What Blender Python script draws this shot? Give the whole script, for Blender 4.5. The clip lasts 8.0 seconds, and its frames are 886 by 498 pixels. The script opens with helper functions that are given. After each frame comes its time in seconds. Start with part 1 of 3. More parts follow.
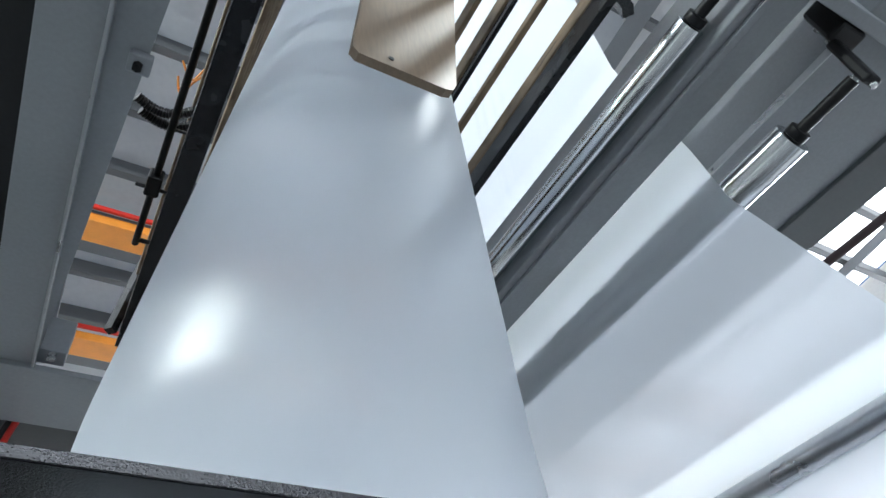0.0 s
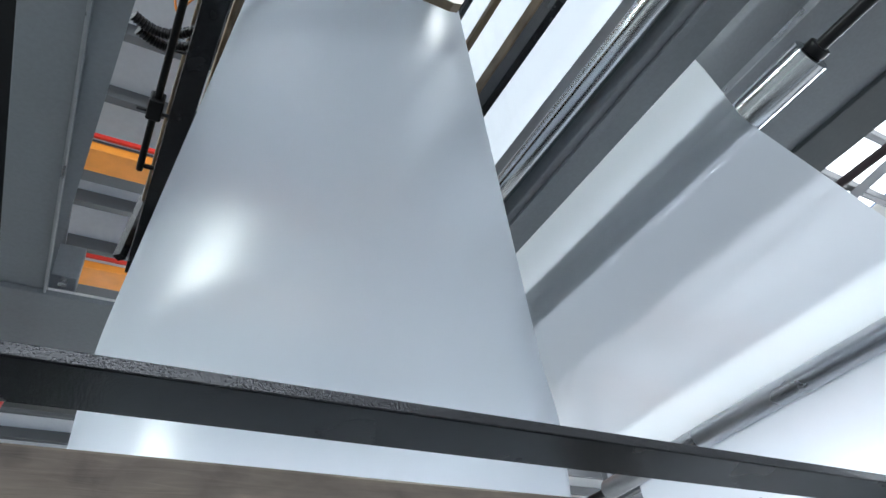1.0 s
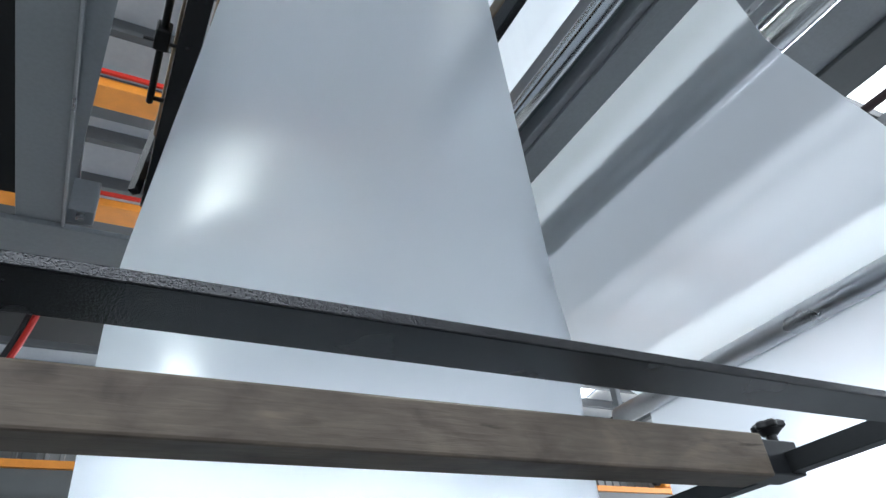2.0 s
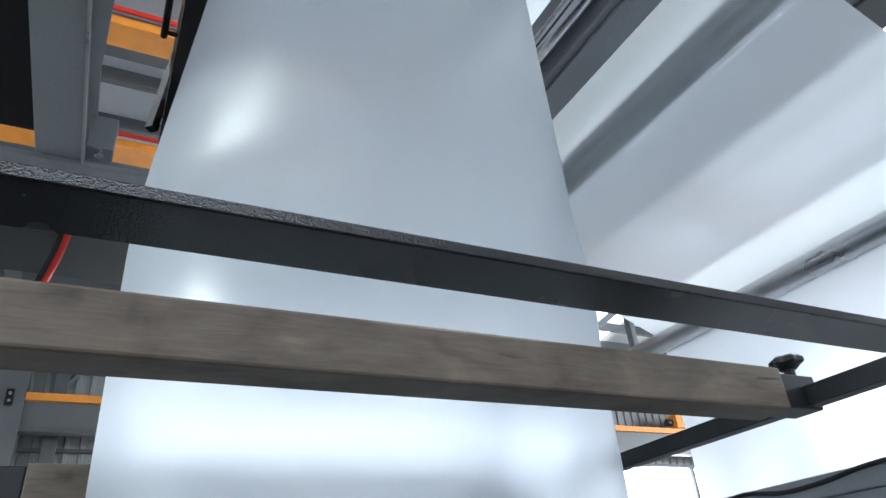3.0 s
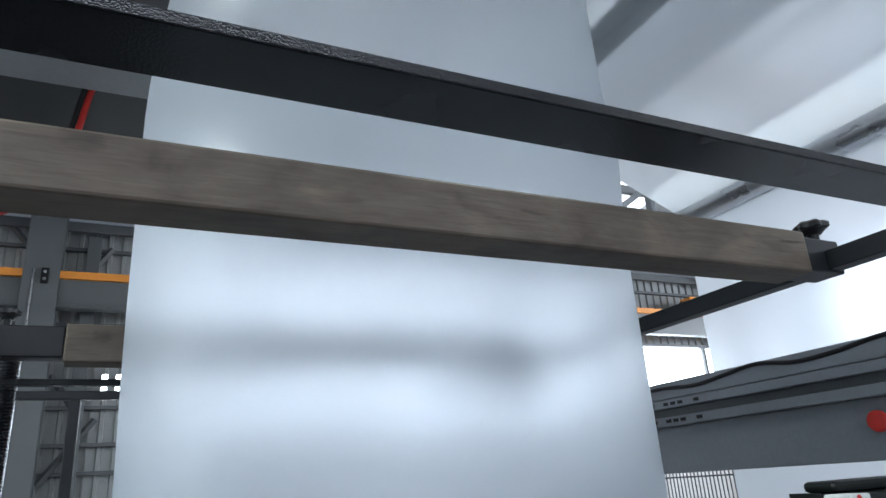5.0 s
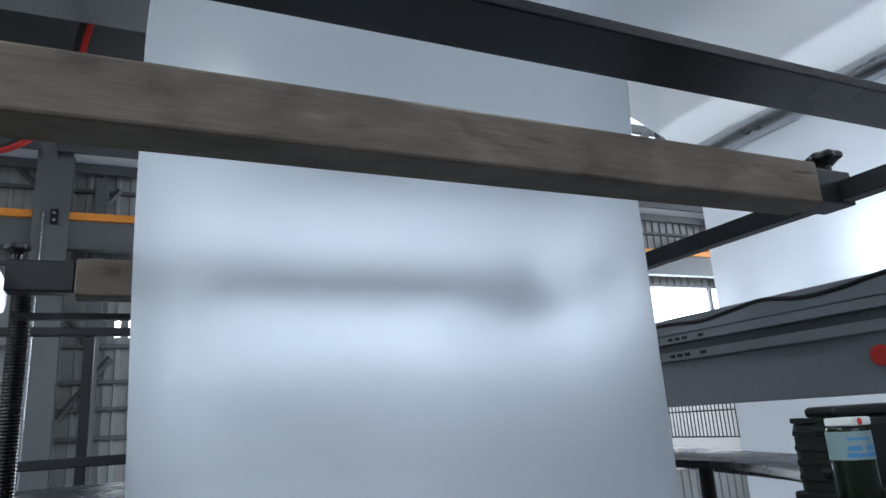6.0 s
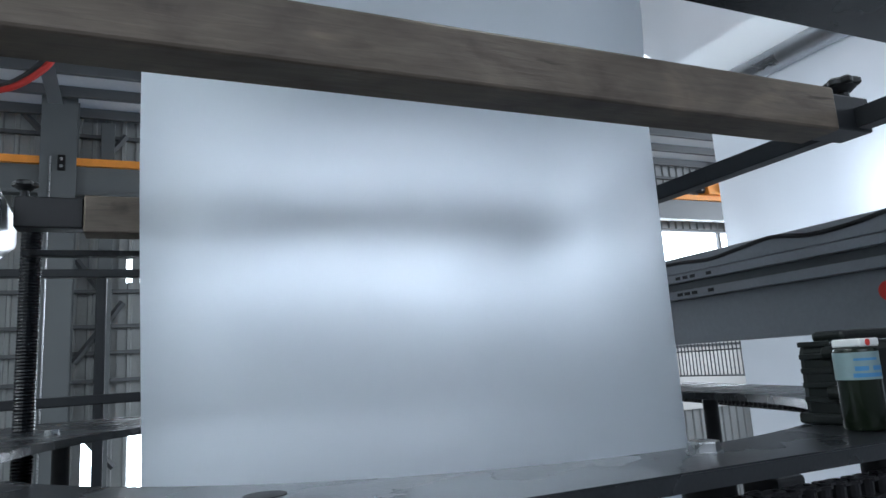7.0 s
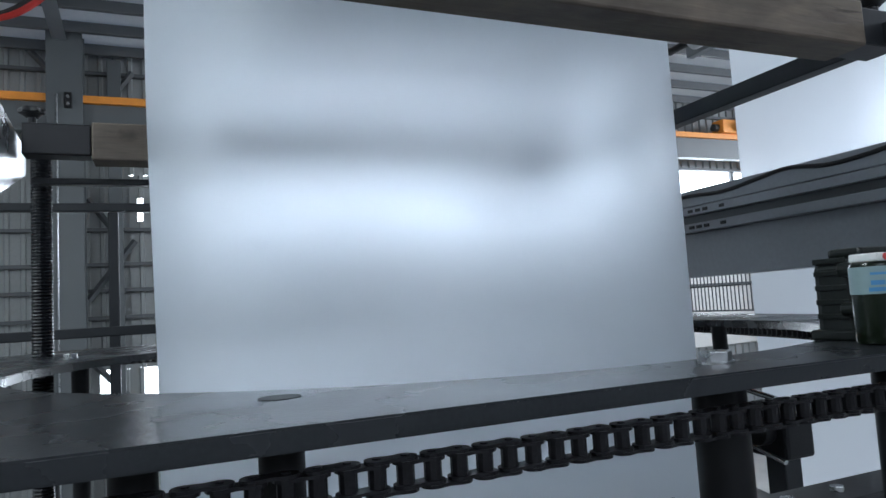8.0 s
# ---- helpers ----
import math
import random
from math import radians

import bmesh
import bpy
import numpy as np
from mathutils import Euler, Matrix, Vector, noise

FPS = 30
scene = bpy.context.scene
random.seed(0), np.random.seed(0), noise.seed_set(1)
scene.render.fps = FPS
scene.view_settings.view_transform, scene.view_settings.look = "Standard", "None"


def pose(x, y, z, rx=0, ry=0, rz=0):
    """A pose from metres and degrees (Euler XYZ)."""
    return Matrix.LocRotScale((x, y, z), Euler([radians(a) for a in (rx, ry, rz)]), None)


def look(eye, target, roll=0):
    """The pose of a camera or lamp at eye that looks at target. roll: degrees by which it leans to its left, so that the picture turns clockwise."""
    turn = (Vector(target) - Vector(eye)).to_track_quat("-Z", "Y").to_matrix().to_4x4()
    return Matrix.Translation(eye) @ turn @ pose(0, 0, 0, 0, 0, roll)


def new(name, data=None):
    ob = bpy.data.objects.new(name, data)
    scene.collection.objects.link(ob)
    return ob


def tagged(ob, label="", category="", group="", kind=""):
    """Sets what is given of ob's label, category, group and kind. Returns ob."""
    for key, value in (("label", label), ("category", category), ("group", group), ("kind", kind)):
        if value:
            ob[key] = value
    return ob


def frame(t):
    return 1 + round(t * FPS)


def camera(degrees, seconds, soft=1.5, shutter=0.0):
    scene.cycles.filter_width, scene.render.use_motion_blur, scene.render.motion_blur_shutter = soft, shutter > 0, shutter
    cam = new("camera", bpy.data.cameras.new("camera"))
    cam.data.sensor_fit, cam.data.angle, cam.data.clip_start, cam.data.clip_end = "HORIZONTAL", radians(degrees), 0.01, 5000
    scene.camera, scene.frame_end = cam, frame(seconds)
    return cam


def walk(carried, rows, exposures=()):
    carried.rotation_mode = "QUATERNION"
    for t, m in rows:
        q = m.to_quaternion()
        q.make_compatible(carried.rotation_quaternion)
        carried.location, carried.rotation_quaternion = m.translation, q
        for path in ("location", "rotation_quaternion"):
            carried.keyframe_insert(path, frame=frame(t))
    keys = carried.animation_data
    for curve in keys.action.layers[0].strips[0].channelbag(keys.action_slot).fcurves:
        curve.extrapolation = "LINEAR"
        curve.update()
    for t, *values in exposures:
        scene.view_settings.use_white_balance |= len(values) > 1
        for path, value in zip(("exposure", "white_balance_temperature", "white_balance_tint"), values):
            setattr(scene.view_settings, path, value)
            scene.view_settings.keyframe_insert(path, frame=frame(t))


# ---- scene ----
# The machine stands square to x and y; the bubble's axis is x = 0, y = 0.
cam = camera(67.1, 8.0, soft=1.5)
PATH = [
    (0, (-0.464, -1.267, 1.619), (0.339, -0.103, 3.033), -8.1),
    (0.5, (-0.474, -1.258, 1.609), (0.355, -0.026, 2.949), -7.8),
    (1, (-0.466, -1.244, 1.613), (0.382, 0.056, 2.874), -7.4),
    (1.5, (-0.465, -1.237, 1.608), (0.394, 0.127, 2.792), -7.2),
    (3, (-0.461, -1.217, 1.592), (0.377, 0.315, 2.566), -5.1),
    (3.5, (-0.46, -1.209, 1.585), (0.371, 0.371, 2.486), -4.6),
    (4, (-0.458, -1.203, 1.578), (0.371, 0.421, 2.4), -4.1),
    (4.5, (-0.457, -1.198, 1.57), (0.372, 0.462, 2.317), -4.0),
    (6, (-0.451, -1.187, 1.55), (0.369, 0.567, 2.052), -3.6),
    (6.5, (-0.448, -1.181, 1.54), (0.364, 0.596, 1.965), -3.8),
    (7, (-0.448, -1.177, 1.528), (0.356, 0.622, 1.874), -3.6),
    (7.5, (-0.447, -1.17, 1.516), (0.346, 0.647, 1.776), -3.6),
    (8, (-0.447, -1.165, 1.502), (0.33, 0.67, 1.673), -3.4),
]
EXPOSURE = [(0, 0.44, 6200, 10), (1.5, 0.32, 6200, 10), (3.0, 0.30, 6150, 10), (4.5, 0.14, 6100, 10), (6, -0.25, 6000, 10), (8, -0.24, 5950, 10)]
walk(cam, [(t, look(eye, target, roll)) for t, eye, target, roll in PATH], exposures=EXPOSURE)

# ---- light ----
world = bpy.data.worlds.new("sky")
scene.world = world
world.use_nodes = True
wn = world.node_tree.nodes
sky = wn.new("ShaderNodeTexSky")
sky.sky_type = "NISHITA"
sky.sun_disc = False
sky.sun_elevation, sky.sun_rotation = radians(50), radians(200)
wn["Background"].inputs["Strength"].default_value = 0.12
world.node_tree.links.new(sky.outputs[0], wn["Background"].inputs[0])


def area(name, eye, target, sx, sy, power, colour=(0.9, 0.95, 1.0)):
    lamp = bpy.data.lights.new(name, "AREA")
    lamp.shape, lamp.size, lamp.size_y, lamp.energy, lamp.color = "RECTANGLE", sx, sy, power, colour
    ob = new(name, lamp)
    ob.matrix_world = look(eye, target)
    return ob


# daylight: unseen windows added behind the camera and west, east windows, the roof's skylights
area("added_light_south", (-0.8, -8.95, 5.95), (-0.8, 0, 2.0), 7.0, 1.1, 190)
area("added_light_south", (-0.8, -8.95, 3.9), (-0.8, 0, 3.9), 7.0, 0.5, 120)
area("added_light_west", (-9.95, 3.0, 4.1), (0, 3.0, 4.1), 6.0, 1.8, 160)
area("window_light_east", (17.9, 2.0, 5.2), (0, 2.0, 3.0), 16.0, 2.2, 2000)
area("skylight_lamp", (8.4, 1.0, 8.6), (8.4, 1.0, 0), 2.8, 12.0, 350)
area("skylight_lamp", (-4.5, 2.0, 8.6), (-4.5, 2.0, 0), 1.8, 12.0, 50)
area("high_bay_lamp", (2.7, -2.0, 8.0), (0.3, -0.5, 3.1), 0.35, 0.35, 330, (0.95, 1.0, 0.97))
area("high_bay_lamp", (-5.1, -0.9, 5.85), (-5.1, -0.9, 0), 0.4, 2.6, 540, (0.92, 1.0, 0.96))

# ---- materials ----


def material(name, base, rough=0.5, metal=0.0, vary=0.15, scale=6.0, grain=80.0, bump=0.1, stretch=(1, 1, 1), coat=0.0, spread=0.1, dist=0.002):
    """Painted, wooden or metal surface: large stains and fine grain vary colour and gloss, and a fine relief."""
    m = bpy.data.materials.new(name)
    m.use_nodes = True
    nt = m.node_tree
    n, l = nt.nodes, nt.links
    p = n["Principled BSDF"]
    tc = n.new("ShaderNodeTexCoord")
    mp = n.new("ShaderNodeMapping")
    mp.inputs["Scale"].default_value = stretch
    l.new(tc.outputs["Object"], mp.inputs[0])
    big = n.new("ShaderNodeTexNoise")
    big.inputs["Scale"].default_value, big.inputs["Detail"].default_value = scale, 6
    fine = n.new("ShaderNodeTexNoise")
    fine.inputs["Scale"].default_value, fine.inputs["Detail"].default_value = grain, 4
    l.new(mp.outputs[0], big.inputs["Vector"])
    l.new(mp.outputs[0], fine.inputs["Vector"])
    mix = n.new("ShaderNodeMix")
    mix.data_type = "FLOAT"
    mix.inputs[0].default_value = 0.4
    l.new(big.outputs[0], mix.inputs[2])
    l.new(fine.outputs[0], mix.inputs[3])
    ramp = n.new("ShaderNodeValToRGB")
    lo = [c * (1 - 1.6 * vary) for c in base]
    hi = [min(1, c * (1 + 1.2 * vary)) for c in base]
    ramp.color_ramp.elements[0].position, ramp.color_ramp.elements[0].color = 0.3, (*lo, 1)
    ramp.color_ramp.elements[1].position, ramp.color_ramp.elements[1].color = 0.7, (*hi, 1)
    l.new(mix.outputs[0], ramp.inputs[0])
    l.new(ramp.outputs[0], p.inputs["Base Color"])
    mr = n.new("ShaderNodeMapRange")
    mr.inputs["To Min"].default_value, mr.inputs["To Max"].default_value = max(0.03, rough - spread), min(1, rough + spread)
    l.new(big.outputs[0], mr.inputs[0])
    l.new(mr.outputs[0], p.inputs["Roughness"])
    p.inputs["Metallic"].default_value = metal
    p.inputs["Coat Weight"].default_value = coat
    if bump:
        b = n.new("ShaderNodeBump")
        b.inputs["Strength"].default_value, b.inputs["Distance"].default_value = bump, dist
        l.new(fine.outputs[0], b.inputs["Height"])
        l.new(b.outputs[0], p.inputs["Normal"])
    return m


def film_material(name, base, rough, scatter, clear, aniso, ior, haze):
    """Milky plastic film: satin gloss, a share of light scattered through it and a share that passes hazily."""
    m = material(name, base, rough, vary=0.015, scale=3.0, grain=12.0, bump=0.02 * (aniso > 0), stretch=(1, 1, 0.15), spread=0.0, dist=0.004)
    n, l = m.node_tree.nodes, m.node_tree.links
    p = n["Principled BSDF"]
    tan = n.new("ShaderNodeTangent")
    tan.direction_type, tan.axis = "RADIAL", "Z"
    l.new(tan.outputs[0], p.inputs["Tangent"])
    p.inputs["Anisotropic"].default_value = aniso
    p.inputs["IOR"].default_value = ior
    tr = n.new("ShaderNodeBsdfTranslucent")
    tr.inputs[0].default_value = (0.85, 0.9, 0.95, 1)
    hz = n.new("ShaderNodeBsdfRefraction")
    hz.inputs["Color"].default_value = (0.93, 0.96, 1.0, 1)
    hz.inputs["Roughness"].default_value, hz.inputs["IOR"].default_value = haze, 1.075
    mx, my = n.new("ShaderNodeMixShader"), n.new("ShaderNodeMixShader")
    mx.inputs[0].default_value, my.inputs[0].default_value = scatter, clear
    l.new(p.outputs[0], mx.inputs[1])
    l.new(tr.outputs[0], mx.inputs[2])
    l.new(mx.outputs[0], my.inputs[1])
    l.new(hz.outputs[0], my.inputs[2])
    l.new(my.outputs[0], n["Material Output"].inputs[0])
    return m


def hammered(m, size, depth):
    """Adds the dimples of hammered paint to a material."""
    n, l = m.node_tree.nodes, m.node_tree.links
    v = n.new("ShaderNodeTexVoronoi")
    v.inputs["Scale"].default_value = 1 / size
    b = n.new("ShaderNodeBump")
    b.inputs["Strength"].default_value, b.inputs["Distance"].default_value = 1.0, depth
    tc = n.new("ShaderNodeTexCoord")
    l.new(tc.outputs["Object"], v.inputs["Vector"])
    l.new(v.outputs["Distance"], b.inputs["Height"])
    l.new(b.outputs[0], n["Principled BSDF"].inputs["Normal"])


def wood_material(name, base, along, rough=0.62):
    """Weathered wood: streaked grain along one axis, blotchy stains, dark cracks and small knots."""
    m = bpy.data.materials.new(name)
    m.use_nodes = True
    n, l = m.node_tree.nodes, m.node_tree.links
    p = n["Principled BSDF"]
    tc = n.new("ShaderNodeTexCoord")

    def noise_of(scale, detail, stretch, distortion=0.0):
        mp = n.new("ShaderNodeMapping")
        v = [1.0, 1.0, 1.0]
        v["xyz".index(along)] = stretch
        mp.inputs["Scale"].default_value = v
        l.new(tc.outputs["Object"], mp.inputs[0])
        t = n.new("ShaderNodeTexNoise")
        t.inputs["Scale"].default_value, t.inputs["Detail"].default_value, t.inputs["Distortion"].default_value = scale, detail, distortion
        l.new(mp.outputs[0], t.inputs["Vector"])
        return t.outputs[0]

    def ramp(source, stops):
        r = n.new("ShaderNodeValToRGB")
        while len(r.color_ramp.elements) < len(stops):
            r.color_ramp.elements.new(0.5)
        for e, (at, c) in zip(r.color_ramp.elements, stops):
            e.position, e.color = at, (*c, 1)
        l.new(source, r.inputs[0])
        return r.outputs[0]

    def times(a, b):
        x = n.new("ShaderNodeMix")
        x.data_type, x.blend_type = "RGBA", "MULTIPLY"
        x.inputs[0].default_value = 1.0
        l.new(a, x.inputs[6])
        l.new(b, x.inputs[7])
        return x.outputs[2]

    grain = noise_of(150, 6, 0.10, 0.8)
    col = ramp(grain, [(0.25, [c * 0.8 for c in base]), (0.5, base), (0.78, [min(1, c * 1.2) for c in base])])
    stain = ramp(noise_of(16, 9, 0.6, 0.6), [(0.30, (0.5, 0.44, 0.40)), (0.45, (0.9, 0.88, 0.82)), (0.58, (1.1, 1.1, 1.02)), (0.72, (1.5, 1.46, 1.34))])
    crack = ramp(noise_of(38, 5, 0.10, 0.5), [(0.30, (0.3, 0.26, 0.22)), (0.35, (1, 1, 1))])
    knot = ramp(noise_of(13, 3, 0.7), [(0.25, (0.35, 0.27, 0.2)), (0.34, (1, 1, 1))])
    l.new(times(times(times(col, stain), crack), knot), p.inputs["Base Color"])
    mr = n.new("ShaderNodeMapRange")
    mr.inputs["To Min"].default_value, mr.inputs["To Max"].default_value = rough - 0.2, rough + 0.2
    l.new(noise_of(7, 4, 0.4), mr.inputs[0])
    l.new(mr.outputs[0], p.inputs["Roughness"])
    b = n.new("ShaderNodeBump")
    b.inputs["Strength"].default_value, b.inputs["Distance"].default_value = 0.4, 0.0015
    l.new(grain, b.inputs["Height"])
    l.new(b.outputs[0], p.inputs["Normal"])
    return m


def glow_material(name, colour, strength):
    m = bpy.data.materials.new(name)
    m.use_nodes = True
    p = m.node_tree.nodes["Principled BSDF"]
    p.inputs["Emission Color"].default_value = (*colour, 1)
    p.inputs["Emission Strength"].default_value = strength
    return m


FILM = film_material("milky_film", (0.54, 0.57, 0.60), 0.34, 0.55, 0.42, 0.3, 1.9, 0.95)
WEB = film_material("flat_film", (0.64, 0.66, 0.69), 0.2, 0.44, 0.12, 0.0, 1.9, 0.9)
GREY = material("grey_machine_paint", (0.245, 0.26, 0.278), 0.42, vary=0.08, scale=2.0, bump=0.05)
COLUMN = material("grey_column_paint", (0.095, 0.104, 0.108), 0.45, vary=0.08, scale=1.5, bump=0.03)
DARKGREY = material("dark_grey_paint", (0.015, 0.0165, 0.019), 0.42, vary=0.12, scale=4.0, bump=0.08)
PLATE = material("ring_plate_paint", (0.019, 0.021, 0.024), 0.27, vary=0.12, scale=7.0, grain=260.0, bump=0.16)
# lit copy of BLACK: lighter and more dimpled, for lamp sparkle on the edge
HAMMER = material("lit_hammered_edge_paint", (0.014, 0.015, 0.018), 0.22, vary=0.2, scale=9.0, grain=600.0, bump=0.22, dist=0.002, spread=0.05)
BLACK = material("black_hammered_paint", (0.008, 0.009, 0.011), 0.26, vary=0.2, scale=9.0, grain=420.0, bump=0.14, dist=0.002, spread=0.06)
BLACKSTEEL = material("black_steel", (0.004, 0.004, 0.005), 0.42, metal=0.0, vary=0.25, bump=0.1)
OILED = material("oiled_chain_steel", (0.014, 0.013, 0.015), 0.38, metal=0.5, vary=0.3, scale=60.0, grain=400.0, bump=0.15)
CHROME = material("chromed_steel", (0.62, 0.64, 0.66), 0.18, metal=1.0, vary=0.03, bump=0.0, spread=0.0)
ALU = material("ground_aluminium", (0.45, 0.46, 0.48), 0.3, metal=0.9, vary=0.06, bump=0.03)
ZINC = material("zinc_plated_steel", (0.42, 0.43, 0.44), 0.28, metal=0.9, vary=0.1, scale=50, bump=0.05)
GREEN = material("dark_green_casting", (0.003, 0.005, 0.004), 0.5, vary=0.2, scale=20)
hammered(HAMMER, 0.0017, 0.00022)
hammered(PLATE, 0.004, 0.0001)
WOODX = wood_material("weathered_wood_along_x", (0.108, 0.084, 0.067), "x")
WOODY = wood_material("weathered_wood_along_y", (0.15, 0.105, 0.066), "y")
PLY = material("plywood", (0.20, 0.145, 0.095), 0.5, vary=0.16, scale=4.0, grain=60.0, bump=0.15, stretch=(2.0, 2.0, 0.25))
ORANGE = material("orange_crane_paint", (0.75, 0.27, 0.03), 0.45, vary=0.1)
RED = material("red_cable", (0.6, 0.03, 0.02), 0.4, vary=0.1)
MAROON = material("maroon_paint", (0.03, 0.012, 0.014), 0.4, vary=0.1)
RUBBER = material("black_rubber", (0.015, 0.015, 0.016), 0.5, vary=0.2)
BOTTLE = material("olive_translucent_plastic", (0.006, 0.010, 0.005), 0.22, vary=0.15, scale=12)
# label colours are darkened for the shade the bottle stands in
LABEL = material("shaded_paper_label", (0.20, 0.28, 0.29), 0.5, vary=0.06, scale=30)
LABELBLUE = material("label_blue", (0.06, 0.22, 0.45), 0.5, vary=0.1)
WHITECAP = material("white_plastic", (0.75, 0.75, 0.74), 0.4, vary=0.05)
# white wall sheet, its base colour lowered to grey for the hall's dim light
WALLSHEET = material("dimmed_white_wall_sheet", (0.26, 0.27, 0.27), 0.5, vary=0.08, scale=0.6, grain=20, bump=0.02)
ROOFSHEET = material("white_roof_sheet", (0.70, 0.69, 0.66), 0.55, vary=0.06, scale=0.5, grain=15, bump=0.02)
PURLIN = material("grey_steel_profile", (0.08, 0.085, 0.09), 0.5, vary=0.1, scale=2.0)
# unseen deck, coloured dark so less light bounces onto the front bars
DECK = material("dark_unseen_deck_steel", (0.13, 0.135, 0.14), 0.55, vary=0.2, scale=2.5)
CONCRETE = material("concrete", (0.42, 0.42, 0.41), 0.6, vary=0.15, scale=1.5)
DAYLIGHT = glow_material("daylight", (0.93, 0.97, 1.0), 2.4)
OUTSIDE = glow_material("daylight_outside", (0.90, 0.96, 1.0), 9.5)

for m in (BLACK, BLACKSTEEL, GREEN, DARKGREY, BOTTLE):
    m.node_tree.nodes["Principled BSDF"].inputs["Specular IOR Level"].default_value = 0.3

# ---- building helpers ----
BASE = {}


def thing(name, label, category, at=(0, 0, 0), group="", kind=""):
    ob = new(name)
    ob.location = at
    ob.empty_display_size = 0.05
    BASE[ob] = Vector(at)
    return tagged(ob, label, category, group, kind)


def part(name, bm, mat, parent=None, label="", smooth=False):
    """Links a bmesh in world metres as one mesh object under a thing or a part."""
    me = bpy.data.meshes.new(name)
    if parent is not None:
        bmesh.ops.translate(bm, verts=bm.verts, vec=-BASE[parent])
    bm.to_mesh(me)
    bm.free()
    me.materials.append(mat)
    if smooth:
        for f in me.polygons:
            f.use_smooth = True
        me.set_sharp_from_angle(angle=radians(38))
    ob = new(name, me)
    if parent is not None:
        ob.parent = parent
        BASE[ob] = BASE[parent]
    else:
        BASE[ob] = Vector((0, 0, 0))
    if label:
        ob["label"] = label
    return ob


def add_box(bm, b, bevel=0.0):
    x0, x1, y0, y1, z0, z1 = b
    m = Matrix.Translation(((x0 + x1) / 2, (y0 + y1) / 2, (z0 + z1) / 2)) @ Matrix.Diagonal((x1 - x0, y1 - y0, z1 - z0, 1))
    v = bmesh.ops.create_cube(bm, size=1, matrix=m)["verts"]
    if bevel:
        e = list({e for q in v for e in q.link_edges})
        bmesh.ops.bevel(bm, geom=e, offset=bevel, segments=2, affect="EDGES", profile=0.5)
    return bm


def box(b, bevel=0.0):
    return add_box(bmesh.new(), b, bevel)


def add_rod(bm, p0, p1, r, seg=20, r2=None, bevel=0.0):
    p0, p1 = Vector(p0), Vector(p1)
    d = p1 - p0
    m = Matrix.Translation((p0 + p1) / 2) @ d.to_track_quat("Z", "Y").to_matrix().to_4x4()
    v = bmesh.ops.create_cone(bm, cap_ends=True, segments=seg, radius1=r, radius2=r if r2 is None else r2, depth=d.length, matrix=m)["verts"]
    if bevel:
        e = list({e for q in v for e in q.link_edges if len(e.link_faces) == 2 and any(len(f.verts) > 4 for f in e.link_faces)})
        bmesh.ops.bevel(bm, geom=e, offset=bevel, segments=2, affect="EDGES", profile=0.5)
    return bm


def rod(p0, p1, r, seg=20, bevel=0.0, r2=None):
    return add_rod(bmesh.new(), p0, p1, r, seg, r2, bevel)


def tube(points, r, seg=8, steps=8):
    """A round cable through the points, smoothed."""
    pts = [Vector(p) for p in points]
    path = []
    for i in range(len(pts) - 1):
        a, b, c, d = pts[max(i - 1, 0)], pts[i], pts[i + 1], pts[min(i + 2, len(pts) - 1)]
        for k in range(steps):
            t = k / steps
            path.append(0.5 * ((2 * b) + (c - a) * t + (2 * a - 5 * b + 4 * c - d) * t * t + (3 * b - a - 3 * c + d) * t**3))
    path.append(pts[-1])
    bm, rings = bmesh.new(), []
    for i, p in enumerate(path):
        d = (path[min(i + 1, len(path) - 1)] - path[max(i - 1, 0)]).normalized()
        q = d.to_track_quat("Z", "Y")
        rings.append([bm.verts.new(p + q @ Vector((r * math.cos(2 * math.pi * k / seg), r * math.sin(2 * math.pi * k / seg), 0))) for k in range(seg)])
    for a, b in zip(rings, rings[1:]):
        for k in range(seg):
            bm.faces.new((a[k], a[(k + 1) % seg], b[(k + 1) % seg], b[k]))
    bm.faces.new(rings[0][::-1])
    bm.faces.new(rings[-1])
    return bm


def plate_with_hole(outer, radius, z0, z1, seg=144):
    """A flat plate with the polygon outer as its rim and a round hole about the origin."""
    bm = bmesh.new()

    def rim(angle):
        d = Vector((math.cos(angle), math.sin(angle)))
        best = None
        for (ax, ay), (bx, by) in zip(outer, outer[1:] + outer[:1]):
            ex, ey = bx - ax, by - ay
            det = d.x * -ey + d.y * ex
            if abs(det) < 1e-9:
                continue
            s = (ax * -ey + ay * ex) / det
            t = (d.x * ay - d.y * ax) / det
            if s > 0 and -1e-6 <= t <= 1 + 1e-6 and (best is None or s < best):
                best = s
        return d * best

    angles = sorted({round(2 * math.pi * k / seg, 6) for k in range(seg)} | {round(math.atan2(y, x) % (2 * math.pi), 6) for x, y in outer})
    rows = []
    for a in angles:
        o, i = rim(a), Vector((math.cos(a), math.sin(a))) * radius
        rows.append([bm.verts.new((p.x, p.y, z)) for p, z in ((i, z1), (o, z1), (o, z0), (i, z0))])
    for a, b in zip(rows, rows[1:] + rows[:1]):
        for k in range(4):
            bm.faces.new((a[k], a[(k + 1) % 4], b[(k + 1) % 4], b[k]))
    bmesh.ops.recalc_face_normals(bm, faces=bm.faces)
    e = [e for e in bm.edges if len(e.link_faces) == 2 and e.calc_face_angle(0) > 1.0]
    bmesh.ops.bevel(bm, geom=e, offset=0.0015, segments=2, affect="EDGES")
    return bm


# ---- hall: floor, deck, walls, roof ----
tagged(part("floor", box((-10, 18, -9, 13, -3.2, -3.0)), CONCRETE), "grey concrete factory floor", "floor", kind="structure")
